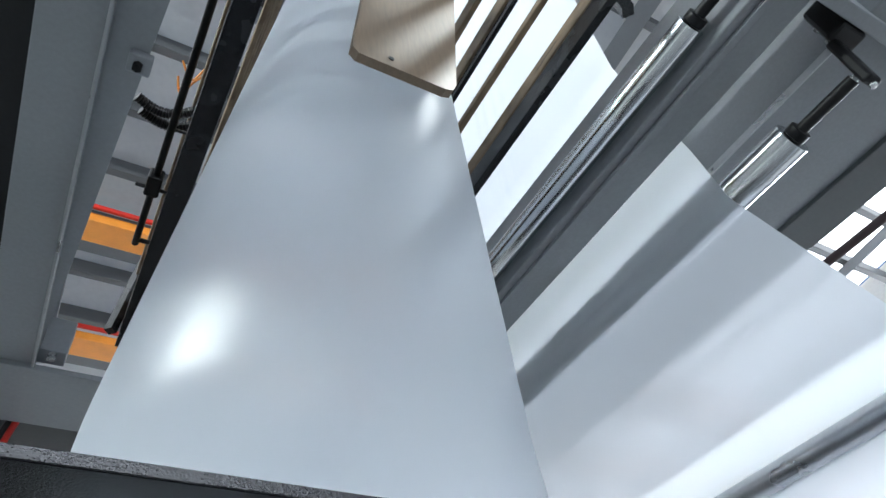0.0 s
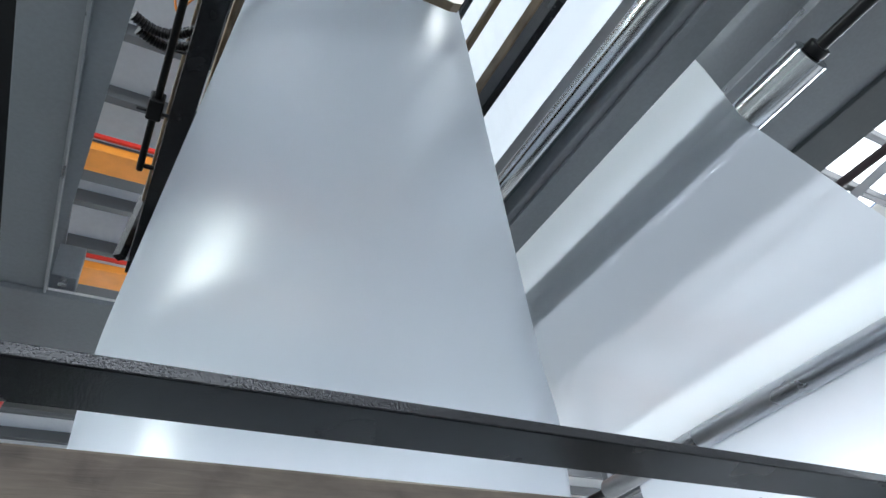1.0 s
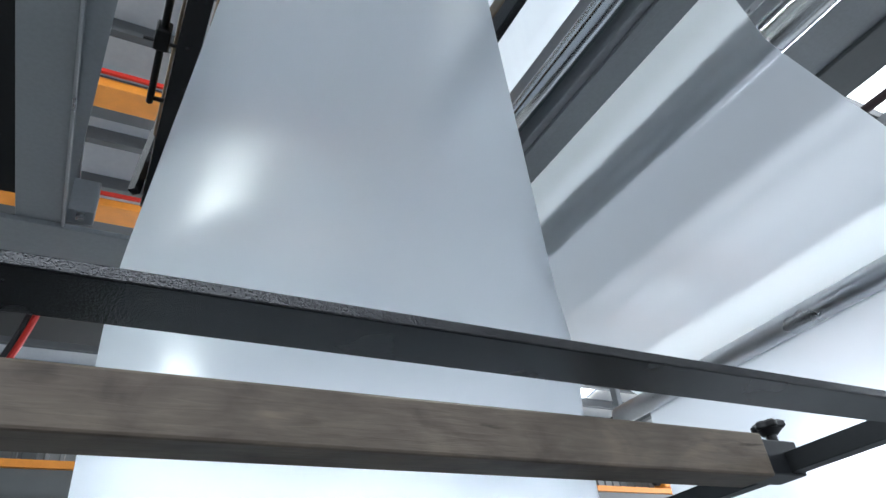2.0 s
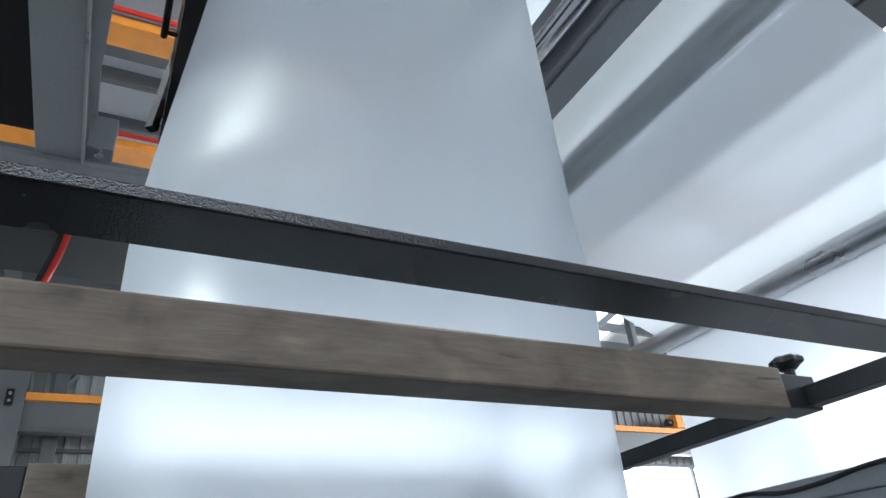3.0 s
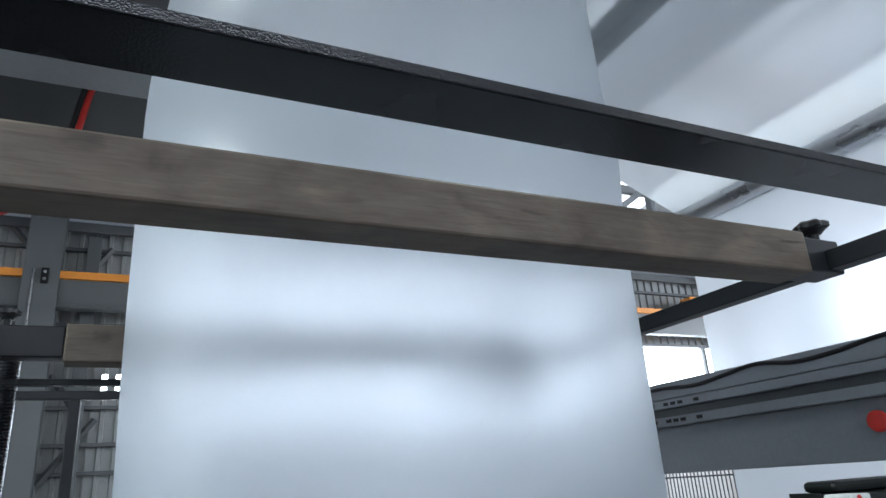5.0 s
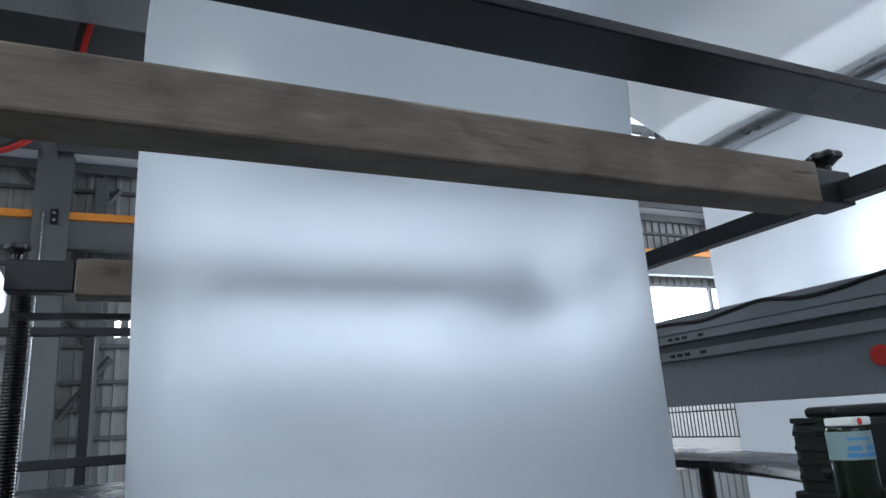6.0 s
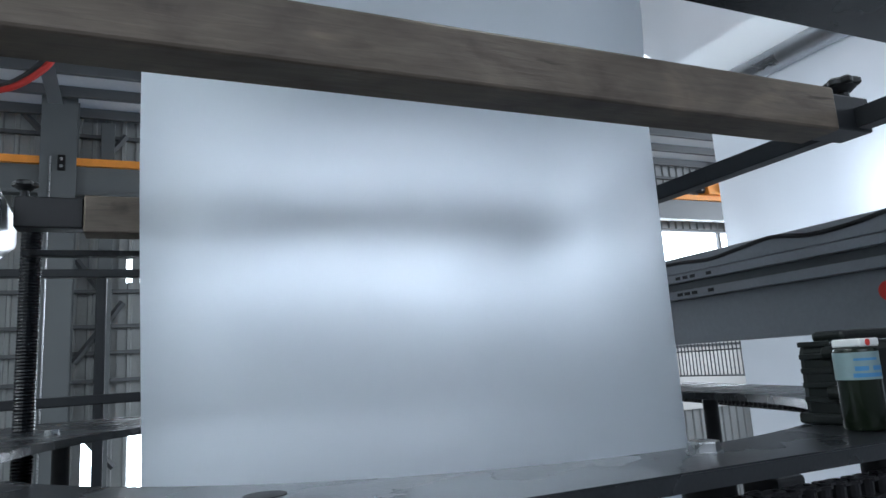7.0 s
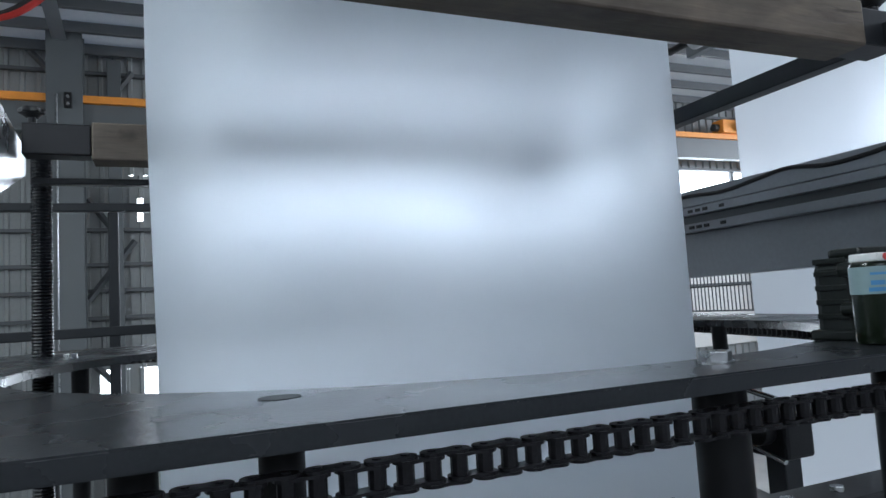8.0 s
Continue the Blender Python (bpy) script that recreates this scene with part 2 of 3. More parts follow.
tagged(part("deck", box((-3.0, 3.2, -3.0, 2.0, -0.08, 0.0)), DECK), "dark grey steel work floor round the machine", "deck", kind="structure")


for x in (-2.9, 0.0, 3.0):
    for y in (-2.9, 1.8):
        leg = part("deck_post", box((x - 0.08, x + 0.08, y - 0.08, y + 0.08, -3.0, -0.08), 0.006), DECK)
        tagged(leg, "dark grey steel post under the work floor", "post", "posts under the work floor", kind="structure")


def corrugated(x0, x1, y, z0, z1, pitch=0.26, depth=0.045):
    """Trapezoidal sheet in the plane y, ribs upright, with a thin back."""
    bm = bmesh.new()
    prof, x = [], x0
    while x < x1:
        for dx, dy in ((0, 0), (0.62 * pitch, 0), (0.70 * pitch, -depth), (0.92 * pitch, -depth)):
            prof.append((min(x + dx, x1), y + dy))
        x += pitch
    prof.append((x1, y))
    lo = [bm.verts.new((px, py, z0)) for px, py in prof]
    hi = [bm.verts.new((px, py, z1)) for px, py in prof]
    for i in range(len(prof) - 1):
        bm.faces.new((lo[i], lo[i + 1], hi[i + 1], hi[i]))
    return bm


WALL_Y = 13.0
wall = thing("wall_north", "white trapezoidal steel sheet factory wall, coloured darker for dim light, with girts and windows", "wall", (0, WALL_Y, 0), kind="structure")
# openings at x 0.2 to 9.8 are unseen, added to backlight the film
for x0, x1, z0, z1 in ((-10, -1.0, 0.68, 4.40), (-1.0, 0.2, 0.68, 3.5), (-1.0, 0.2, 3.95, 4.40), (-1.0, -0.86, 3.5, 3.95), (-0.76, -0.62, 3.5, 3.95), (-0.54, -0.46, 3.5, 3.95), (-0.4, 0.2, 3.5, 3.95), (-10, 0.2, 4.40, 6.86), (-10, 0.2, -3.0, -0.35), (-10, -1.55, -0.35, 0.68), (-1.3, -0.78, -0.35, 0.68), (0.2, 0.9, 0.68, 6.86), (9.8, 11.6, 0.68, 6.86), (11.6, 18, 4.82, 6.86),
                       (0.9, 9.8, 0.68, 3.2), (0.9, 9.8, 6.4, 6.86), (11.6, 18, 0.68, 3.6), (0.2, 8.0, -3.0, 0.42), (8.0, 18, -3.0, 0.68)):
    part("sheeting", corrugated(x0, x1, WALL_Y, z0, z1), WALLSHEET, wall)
for z in (1.66, 2.17, 2.66, 3.32, 4.86, 6.36):
    part("girt", box((-10, 18, WALL_Y - 0.16, WALL_Y - 0.05, z - 0.035, z + 0.035), 0.006), PURLIN, wall)
for x in (-6, -3.1, -1.25, -0.42):
    part("window_post", box((x, x + 0.14, WALL_Y - 0.12, WALL_Y - 0.02, -0.35, 0.68), 0.006), PURLIN, wall)
for x in (0.9, 9.7, 11.6, 14.5, 17.0):
    part("window_post", box((x, x + 0.1, WALL_Y - 0.12, WALL_Y - 0.02, 3.2 if x < 10 else 3.6, 6.4 if x < 10 else 4.82), 0.006), PURLIN, wall)
# made-up panel that brightens the wall behind the wire guard
part("pale_panel", box((11.7, 17.9, WALL_Y - 0.09, WALL_Y - 0.06, 0.0, 3.2), 0.01), ROOFSHEET, wall, "pale smooth panel added as a brighter background")
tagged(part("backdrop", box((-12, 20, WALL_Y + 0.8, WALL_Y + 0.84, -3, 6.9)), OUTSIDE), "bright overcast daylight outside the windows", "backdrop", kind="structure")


def plain_wall(name, b, label):
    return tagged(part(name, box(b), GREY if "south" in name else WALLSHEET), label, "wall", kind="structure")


# walls behind camera and at the sides; band windows south and west are added
for name, b in (("wall_south", (-10, 18, -9.2, -9.0, -3, 3.63)), ("wall_south_middle", (-10, 18, -9.2, -9.0, 4.17, 5.35)), ("wall_south_upper", (-10, 18, -9.2, -9.0, 6.55, 9.6)),
                ("wall_south_side", (2.75, 18, -9.2, -9.0, 3.63, 4.17)), ("wall_south_end", (-10, -4.35, -9.2, -9.0, 3.63, 4.17)),
                ("wall_south_pier", (2.75, 18, -9.2, -9.0, 5.35, 6.55)), ("wall_south_corner", (-10, -4.35, -9.2, -9.0, 5.35, 6.55)),
                ("wall_west", (-10.2, -10, -9, 13, -3, 3.15)), ("wall_west_upper", (-10.2, -10, -9, 13, 5.05, 9.6)), ("wall_west_side", (-10.2, -10, -9, -0.1, 3.15, 5.05)), ("wall_west_end", (-10.2, -10, 6.1, 13, 3.15, 5.05)),
                ("wall_east", (18.0, 18.2, -9, 13, -3, 4.0)), ("wall_east_upper", (18.0, 18.2, -9, 13, 6.4, 9.6))):
    plain_wall(name, b, "plain grey painted factory wall" if "south" in name else "plain white steel sheet factory wall, coloured darker for dim light")


def roof_z(y):
    return 6.6 + (WALL_Y - y) * 0.125 if y > -1 else 6.6 + (WALL_Y + 1) * 0.125 - (-1 - y) * 0.125


bm = bmesh.new()
for x0, x1 in ((-10.2, -5.5), (-3.5, 6.9), (9.9, 18.2)):
    for ya, yb in ((WALL_Y + 0.3, -1.0), (-1.0, -9.2)):
        v = [bm.verts.new(p) for p in ((x0, ya, roof_z(ya) + 0.2), (x1, ya, roof_z(ya) + 0.2), (x1, yb, roof_z(yb) + 0.2), (x0, yb, roof_z(yb) + 0.2))]
        bm.faces.new(v)
bmesh.ops.solidify(bm, geom=bm.faces[:], thickness=0.05)
tagged(part("ceiling", bm, ROOFSHEET), "white sheet roof lining with skylight strips", "ceiling", kind="structure")
for x0, x1 in ((-5.6, -3.4), (6.8, 10.0)):
    bm = bmesh.new()
    for ya, yb in ((WALL_Y + 0.3, -1.0), (-1.0, -9.2)):
        bm.faces.new([bm.verts.new(p) for p in ((x0, ya, roof_z(ya) + 0.3), (x1, ya, roof_z(ya) + 0.3), (x1, yb, roof_z(yb) + 0.3), (x0, yb, roof_z(yb) + 0.3))])
    tagged(part("skylight", bm, DAYLIGHT), "bright milky skylight strip in the roof", "skylight", kind="structure")
roof = thing("roof_frame", "dark grey steel purlins and rafters under a white roof", "roof frame", (0, 0, roof_z(0)), kind="structure")
y = 12.6
while y > -8.6:
    part("purlin", box((-10, 18, y - 0.05, y + 0.05, roof_z(y) - 0.02, roof_z(y) + 0.17), 0.008), PURLIN, roof)
    y -= 0.77
for x in (-7.5, -2.05, 3.5, 9.0, 14.5):
    bm = bmesh.new()
    for ya, yb in ((WALL_Y - 0.2, -1.0), (-1.0, -9.0)):
        v = [bm.verts.new(p) for p in ((x - 0.12, ya, roof_z(ya) - 0.05), (x + 0.12, ya, roof_z(ya) - 0.05), (x + 0.12, yb, roof_z(yb) - 0.05), (x - 0.12, yb, roof_z(yb) - 0.05))]
        f = bm.faces.new(v)
    bmesh.ops.solidify(bm, geom=bm.faces[:], thickness=0.4)
    part("rafter", bm, GREY, roof)

# ---- columns, crane, guard rail in the hall ----


def column(x, y, w, label):
    c = thing("column", label, "column", (x, y, -3), "columns of the hall", kind="structure")
    part("flange", box((x - w / 2, x + w / 2, y - 0.2, y - 0.17, -3, 6.9), 0.004), COLUMN, c)
    part("flange", box((x - w / 2, x + w / 2, y + 0.17, y + 0.2, -3, 6.9), 0.004), COLUMN, c)
    part("web_plate", box((x - 0.015, x + 0.015, y - 0.17, y + 0.17, -3, 6.9)), COLUMN, c)
    return c


for x in (-7.5, -1.98, 15.6):
    column(x, WALL_Y - 0.72, 0.58, "grey painted steel hall column")
sock = thing("socket_box", "small black switch box on the grey column", "switch box", (-1.92, 12.0, 5.42))
part("box", box((-1.98, -1.86, 12.01, 12.079, 5.41, 5.69), 0.01), BLACKSTEEL, sock)
for z in (5.48, 5.61):
    part("lens", rod((-1.92, 12.01, z), (-1.92, 12.002, z), 0.03, 14), ZINC, sock)
conduit_pipe = part("cable_conduit", rod((-2.10, 12.06, -3.0), (-2.10, 12.06, 5.66), 0.018, 10), ZINC, smooth=True)
tagged(conduit_pipe, "slim galvanised conduit pipe on the grey column", "conduit")
for x in (-1.22, 11.5):
    post = thing("wind_post", "slim light grey wall post beside the window", "post", (x, WALL_Y - 0.25, 0), "wind posts", kind="structure")
    part("shaft", box((x - 0.12, x + 0.12, WALL_Y - 0.3, WALL_Y - 0.17, -3, 6.6), 0.008), COLUMN, post)


def brace(p0, p1):
    ob = part("wall_brace", rod(p0, p1, 0.06, 4), PURLIN)
    return tagged(ob, "grey steel diagonal brace on the factory wall", "brace", "wall braces", kind="structure")


for x0, z0, x1, z1 in ((-1.7, 2.0, -0.9, 3.1), (-1.7, 0.9, -1.0, 0.1), (-2.9, 7.0, -2.2, 6.2), (-1.6, 5.4, -0.9, 6.4), (-1.7, 3.9, -1.2, 3.2)):
    brace((x0, WALL_Y - 0.2, z0), (x1, WALL_Y - 0.2, z1))

rail = thing("crane_rail", "orange painted crane runway beam along the wall", "crane rail", (0, 12.3, 5.5), kind="structure")
part("top_flange", box((-10, 18, 12.18, 12.42, 5.56, 5.70), 0.006), ORANGE, rail)
part("beam_web", box((-10, 18, 12.27, 12.33, 5.07, 5.56)), COLUMN, rail)
part("bottom_flange", box((-10, 18, 12.18, 12.42, 5.01, 5.07), 0.006), COLUMN, rail)
trolley = thing("crane_end_carriage", "orange crane end carriage with dark motor on the runway", "crane", (13.9, 12.2, 5.70))
part("carriage", box((13.5, 15.3, 12.05, 12.45, 5.70, 6.07), 0.03), ORANGE, trolley)
part("motor", rod((14.0, 11.9, 5.87), (14.35, 11.9, 5.87), 0.14, 16, 0.02), BLACKSTEEL, trolley)
part("buffer", rod((13.35, 12.25, 5.87), (13.5, 12.25, 5.87), 0.1, 12), RUBBER, trolley)
for y0, y1, z in ((3.56, 3.85, 6.35), (5.33, 5.66, 6.35)):
    g = thing("crane_girder", "orange painted overhead crane girder", "crane girder", (0, y0, z), "crane girders")
    part("box_girder", box((-10.0, 18.0, y0, y1, z, z + 0.10), 0.01), ORANGE, g)
    part("walkway_edge", box((-9.5, 17.5, y1 + 0.01, y1 + 0.16, z + 0.02, z + 0.06)), PURLIN, g)
    part("conductor_rail", box((-9.5, 17.5, y0 - 0.07, y0 - 0.04, z + 0.10, z + 0.14)), RED, g)

fence = thing("guard_rail", "dark grey tubular steel guard rail", "railing", (-0.7, 2.3, 0.95))
part("top_rail", box((-3.0, 0.9, 2.28, 2.325, 2.035, 2.075), 0.006), DARKGREY, fence)
part("mid_rail", box((-3.0, 0.9, 2.28, 2.325, 1.455, 1.50), 0.006), DARKGREY, fence)
for x in (-1.9, -0.675, 0.55):
    part("post", box((x, x + 0.045, 2.284, 2.321, 0.95, 2.034), 0.006), DARKGREY, fence)
tagged(part("deck_rear", box((-3.2, 1.2, 2.05, 3.1, 0.87, 0.95)), DARKGREY), "raised dark steel walkway behind the machine", "deck", kind="structure")

for x in (-3.1, -1.0, 1.05):
    leg = part("walkway_post", box((x, x + 0.08, 2.52, 2.60, -3.0, 0.87), 0.006), DARKGREY)
    tagged(leg, "dark steel post under the raised walkway", "post", "posts under the walkway", kind="structure")

# ---- upper machine platform ----
plat = thing("machine_platform_beam", "grey painted steel platform beam beside the film", "beam", (-0.8, 0, 3.0), kind="structure")
part("bottom_flange", box((-0.78, -0.64, -2.2, 1.18, 3.0, 3.02), 0.003), GREY, plat)
part("web_plate", box((-0.72, -0.70, -2.2, 1.18, 3.02, 3.28)), GREY, plat)
part("top_flange", box((-0.78, -0.64, -2.2, 1.18, 3.28, 3.30), 0.003), GREY, plat)
bm = bmesh.new()
taper = [(-0.70, -2.2), (-0.43, -2.2), (-0.655, 1.036), (-0.70, 1.036)]
under, above = ([bm.verts.new((x, y, z)) for x, y in taper] for z in (3.022, 3.034))
bm.faces.new(under[::-1])
bm.faces.new(above)
for k in range(4):
    bm.faces.new((under[k], under[(k + 1) % 4], above[(k + 1) % 4], above[k]))
part("tapered_plate", bm, GREY, plat)
part("edge_strip", box((-0.648, -0.640, -2.2, 1.18, 2.985, 3.0), 0.002), ALU, plat, "bare bright edge strip")
part("bolt_plate", box((-0.595, -0.545, -0.385, -0.335, 3.0, 3.022), 0.004), GREY, plat)
part("bolt", rod((-0.572, -0.36, 2.985), (-0.572, -0.36, 3.0), 0.011, 6), BLACKSTEEL, plat)
part("bolt_plate", box((-0.655, -0.56, 0.78, 0.86, 3.02, 3.15), 0.004), GREY, plat)
part("bolt", rod((-0.60, 0.80, 3.0), (-0.60, 0.80, 3.06), 0.014, 6), ZINC, plat)
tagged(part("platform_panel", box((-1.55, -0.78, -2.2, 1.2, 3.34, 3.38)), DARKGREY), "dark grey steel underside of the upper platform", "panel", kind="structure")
cross = thing("machine_cross_beam", "grey painted steel cross beam under the upper platform", "beam", (-1, 1.2, 3.0), kind="structure")
part("bottom_flange", box((-1.55, 0.5, 0.84, 1.18, 2.98, 3.0), 0.003), GREY, cross)
part("web_plate", box((-1.55, 0.5, 1.0, 1.03, 3.0, 3.05)), GREY, cross)
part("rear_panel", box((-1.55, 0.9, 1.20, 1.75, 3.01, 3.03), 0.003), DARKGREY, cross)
beam = thing("roller_beam", "grey box beam between the guide rollers", "beam", (0.85, 0, 3.2), kind="structure")
part("box_section", box((0.745, 0.90, -1.4, 1.6, 3.22, 3.5), 0.006), GREY, beam)
part("lower_lip", box((0.775, 0.80, -1.4, 1.6, 3.205, 3.22), 0.002), GREY, beam)
far = thing("outer_beam", "wide grey steel beam behind the film roller", "beam", (1.4, 0, 3.2), kind="structure")
part("box_section", box((1.10, 1.69, -1.6, 1.6, 3.24, 3.5), 0.006), GREY, far)
part("outer_lip", box((1.52, 1.70, -1.6, 1.6, 3.22, 3.24), 0.004), COLUMN, far)
part("edge_strip", box((1.095, 1.10, -1.15, 1.6, 3.232, 3.26), 0.001), ALU, far, "bright bare edge strip")
side = thing("side_frame_plate", "grey side frame plate that carries the rollers", "frame", (1.1, -1.15, 3.1), kind="structure")
part("plate", box((0.62, 1.95, -1.19, -1.15, 3.16, 4.2), 0.004), GREY, side)


tie = part("tie_bar", rod((1.94, -1.15, 3.3), (1.94, 1.6, 3.3), 0.018, 16), MAROON, smooth=True)
tagged(tie, "dark maroon painted round tie bar behind the flat film", "bar")


def guide_roller(name, x, z, r, y0, y1, label, mat, shaft):
    g = thing(name, label, "roller", (x, y0, z), "guide rollers")
    part("barrel", rod((x, y0, z), (x, y1, z), r, 40, 0.004), mat, g, smooth=True)
    part("shaft", rod((x, y0 - shaft, z), (x, y1 + shaft, z), 0.018, 20, 0.002), BLACKSTEEL, g, "black steel shaft", smooth=True)
    part("collar", rod((x, y0 - 0.03, z), (x, y0 - 0.002, z), 0.032, 20, 0.003), BLACKSTEEL, g, smooth=True)
    return g


guide_roller("guide_roller", 0.70, 3.29, 0.042, -0.93, 0.95, "polished chrome guide roller under the platform", CHROME, 0.2)
r2 = guide_roller("guide_roller", 1.03, 3.04, 0.055, -0.86, 1.0, "polished chrome roller with the film turning over it", CHROME, 0.2)
guide_roller("guide_roller", 1.76, 2.62, 0.045, -0.9, 1.05, "grey aluminium guide roller at the hanging film", ALU, 0.15)
guard = thing("roller_guard", "slim grey profile beside the lower guide roller", "profile", (1.9, 0, 2.66))
part("profile", box((1.86, 1.90, -1.1, 1.2, 2.60, 2.70), 0.004), GREY, guard)
for y in (-1.13, 1.16):
    part("hanger", box((1.865, 1.895, y - 0.02, y + 0.02, 2.70, 3.9), 0.003), GREY, guard)
bracket = thing("roller_bracket", "black bearing bracket with bolts for the roller shaft", "bracket", (1.03, -1.1, 3.1))
part("foot", box((0.99, 1.09, -1.148, -1.085, 3.17, 3.32), 0.012), BLACKSTEEL, bracket)
part("arm", box((1.005, 1.055, -1.10, -1.07, 2.99, 3.18), 0.008), BLACKSTEEL, bracket)
for z in (3.21, 3.28):
    part("bolt", rod((1.04, -1.085, z), (1.04, -1.075, z), 0.012, 6, 0.002), ZINC, bracket)
part("bolt", rod((1.03, -1.07, 3.04), (1.03, -1.055, 3.04), 0.012, 6, 0.002), ZINC, bracket)
part("bolt", rod((1.03, -1.08, 2.985), (1.03, -1.08, 2.975), 0.010, 6, 0.002), ZINC, bracket)

# ---- film ----
RAD = 0.465


def half_axes(z):
    """Half widths of the film along x and y above the basket, where it is flattened towards the nip rollers."""
    if z <= 2.2:
        return RAD, RAD
    t = z - 2.2
    b = max(0.03, RAD - 0.124 * (t * t / 0.4 if t < 0.2 else t - 0.1))
    return b, math.sqrt(2 * RAD * RAD - b * b)


def film_section(z, angle):
    """A point of the film: at the wooden bars it is pressed to a rounded square that leans a little under them, higher up it is an ellipse."""
    b, a = half_axes(z)
    t = min(1, max(0, (z - 1.88) / 0.42))
    t = t * t * (3 - 2 * t)
    drop = min(0.45, max(0, 1.87 - z))
    lean = 0.06 * drop * drop / (drop + 0.1)
    c, s = math.cos(angle), math.sin(angle)
    bx, by, n = (0.396 + (b - 0.396) * t) * (1 - 1.8 * lean), 0.46 + (a - 0.46) * t, 3.5 - 1.5 * t
    return math.copysign(abs(c) ** (2 / n), c) * bx - 0.068 * (1 - t) - 0.3 * lean, math.copysign(abs(s) ** (2 / n), s) * by - 0.031 * (1 - t) - lean


bm = bmesh.new()
rings, seg, z = [], 192, -0.02
while z < 6.4:
    rings.append([bm.verts.new((*film_section(z, 2 * math.pi * (k + 0.5) / seg), z)) for k in range(seg)])
    z += 0.025
for p, q in zip(rings, rings[1:]):
    for k in range(seg):
        bm.faces.new((p[k], p[(k + 1) % seg], q[(k + 1) % seg], q[k]))
tagged(part("film_bubble", bm, FILM, smooth=True), "tall milky white blown film bubble, flattened towards the top", "plastic film")


nip = thing("nip_roller_stand", "grey steel stand with two black rubber nip rollers and an added shading platform", "roller stand", (0, 0, 6.4))
for x in (-0.125, 0.125):
    part("nip_roller", rod((x, -1.0, 6.42), (x, 1.0, 6.42), 0.095, 32, 0.004), RUBBER, nip, "black rubber roller", smooth=True)
for y in (-1.1, 1.06):
    part("end_plate", box((-0.35, 0.35, y, y + 0.04, 6.25, 6.7), 0.004), GREY, nip)
# unseen plate, added to keep skylight off the upper film
part("platform", box((-0.9, 1.3, -1.2, 1.2, 6.7, 6.74), 0.004), GREY, nip)
for x in (-0.88, 1.22):
    for y in (-1.18, 1.12):
        part("hanger", box((x, x + 0.06, y, y + 0.06, 6.74, 8.1), 0.003), GREY, nip)


def sheet(points, y0, y1, steps=220):
    """A film web along the profile of x, z points, from y0 to y1, with faint waves across."""
    prof = []
    for (ax, az), (bx, bz) in zip(points, points[1:]):
        n = max(2, int(math.hypot(bx - ax, bz - az) / 0.05))
        prof += [(ax + (bx - ax) * k / n, az + (bz - az) * k / n) for k in range(n)]
    prof.append(points[-1])
    bm, rows = bmesh.new(), []
    for i, (x, z) in enumerate(prof):
        row = []
        for k in range(steps + 1):
            y = y0 + (y1 - y0) * k / steps
            crease = 0.0016 * math.sin(95 * y + 1.5 * math.sin(3 * z)) * math.exp(-(((y + 0.02 * math.sin(5 * z)) / 0.11) ** 2)) * (z > 3.2)
            row.append(bm.verts.new((x + 0.0015 * math.sin(9 * k / steps * 6.283) * (z > 3.2 or z < 2.3) + crease, y, z)))
        rows.append(row)
    for p, q in zip(rows, rows[1:]):
        for k in range(steps):
            bm.faces.new((p[k], p[k + 1], q[k + 1], q[k]))
    return bm


def arc(cx, cz, r, a0, a1, n=10):
    return [(cx + r * math.cos(radians(a0 + (a1 - a0) * k / n)), cz + r * math.sin(radians(a0 + (a1 - a0) * k / n))) for k in range(n + 1)]


web_profile = [(0.745, 6.4), (0.745, 3.55), (0.93, 3.19), (0.973, 3.04)] + arc(1.03, 3.04, 0.057, 180, 242) + arc(1.76, 2.62, 0.047, 62, 0) + [(1.807, 0.72)]
tagged(part("film_web", sheet(web_profile, -0.64, 0.90), WEB, smooth=True), "flat white film web running over the guide rollers", "plastic film")

# ---- collapsing frame ----


def slat_frame(sign, label, bars, slats):
    g = thing("collapsing_frame", label, "frame", (sign * 0.42, 0, 3.2), "collapsing frames")
    for x0, x1, z0, z1 in bars:
        part("angle_bar", box(sorted((sign * x0, sign * x1)) + [-0.95, 0.95, z0, z1], 0.003), BLACK, g, "black steel angle bar")
    for x0, x1, z0, z1 in slats:
        part("slat", box(sorted((sign * x0, sign * x1)) + [-0.93, 0.93, z0, z1], 0.004), WOODY, g)
    for y in (-0.90, 0.86):
        part("side_bar", rod((sign * 0.46, y, 3.2), (sign * (half_axes(5.2)[0] + 0.11), y, 5.2), 0.022, 4), BLACK, g)
    return g


upper = [(half_axes(z)[0] + 0.03, half_axes(z)[0] + 0.05, z, z + 0.06) for z in (4.0, 4.2, 4.42, 4.66, 4.92)]
slat_frame(1, "slanted collapsing frame of brown wooden slats on black steel", [(0.375, 0.40, 3.168, 3.235), (0.33, 0.346, 3.577, 3.608)],
           [(0.373, 0.393, 3.237, 3.29), (0.345, 0.365, 3.434, 3.463), (0.322, 0.342, 3.61, 3.678), (0.305, 0.325, 3.80, 3.869)] + upper)
slat_frame(-1, "slanted collapsing frame with black edge bar and wooden slats", [(0.365, 0.43, 3.205, 3.255)],
           [(0.37, 0.42, 3.265, 3.35), (0.385, 0.435, 3.47, 3.54), (0.36, 0.41, 3.66, 3.72)] + upper)
board = thing("side_board", "brown plywood guide board with rounded lower corners", "board", (0.0, -0.62, 2.93))
bm = bmesh.new()
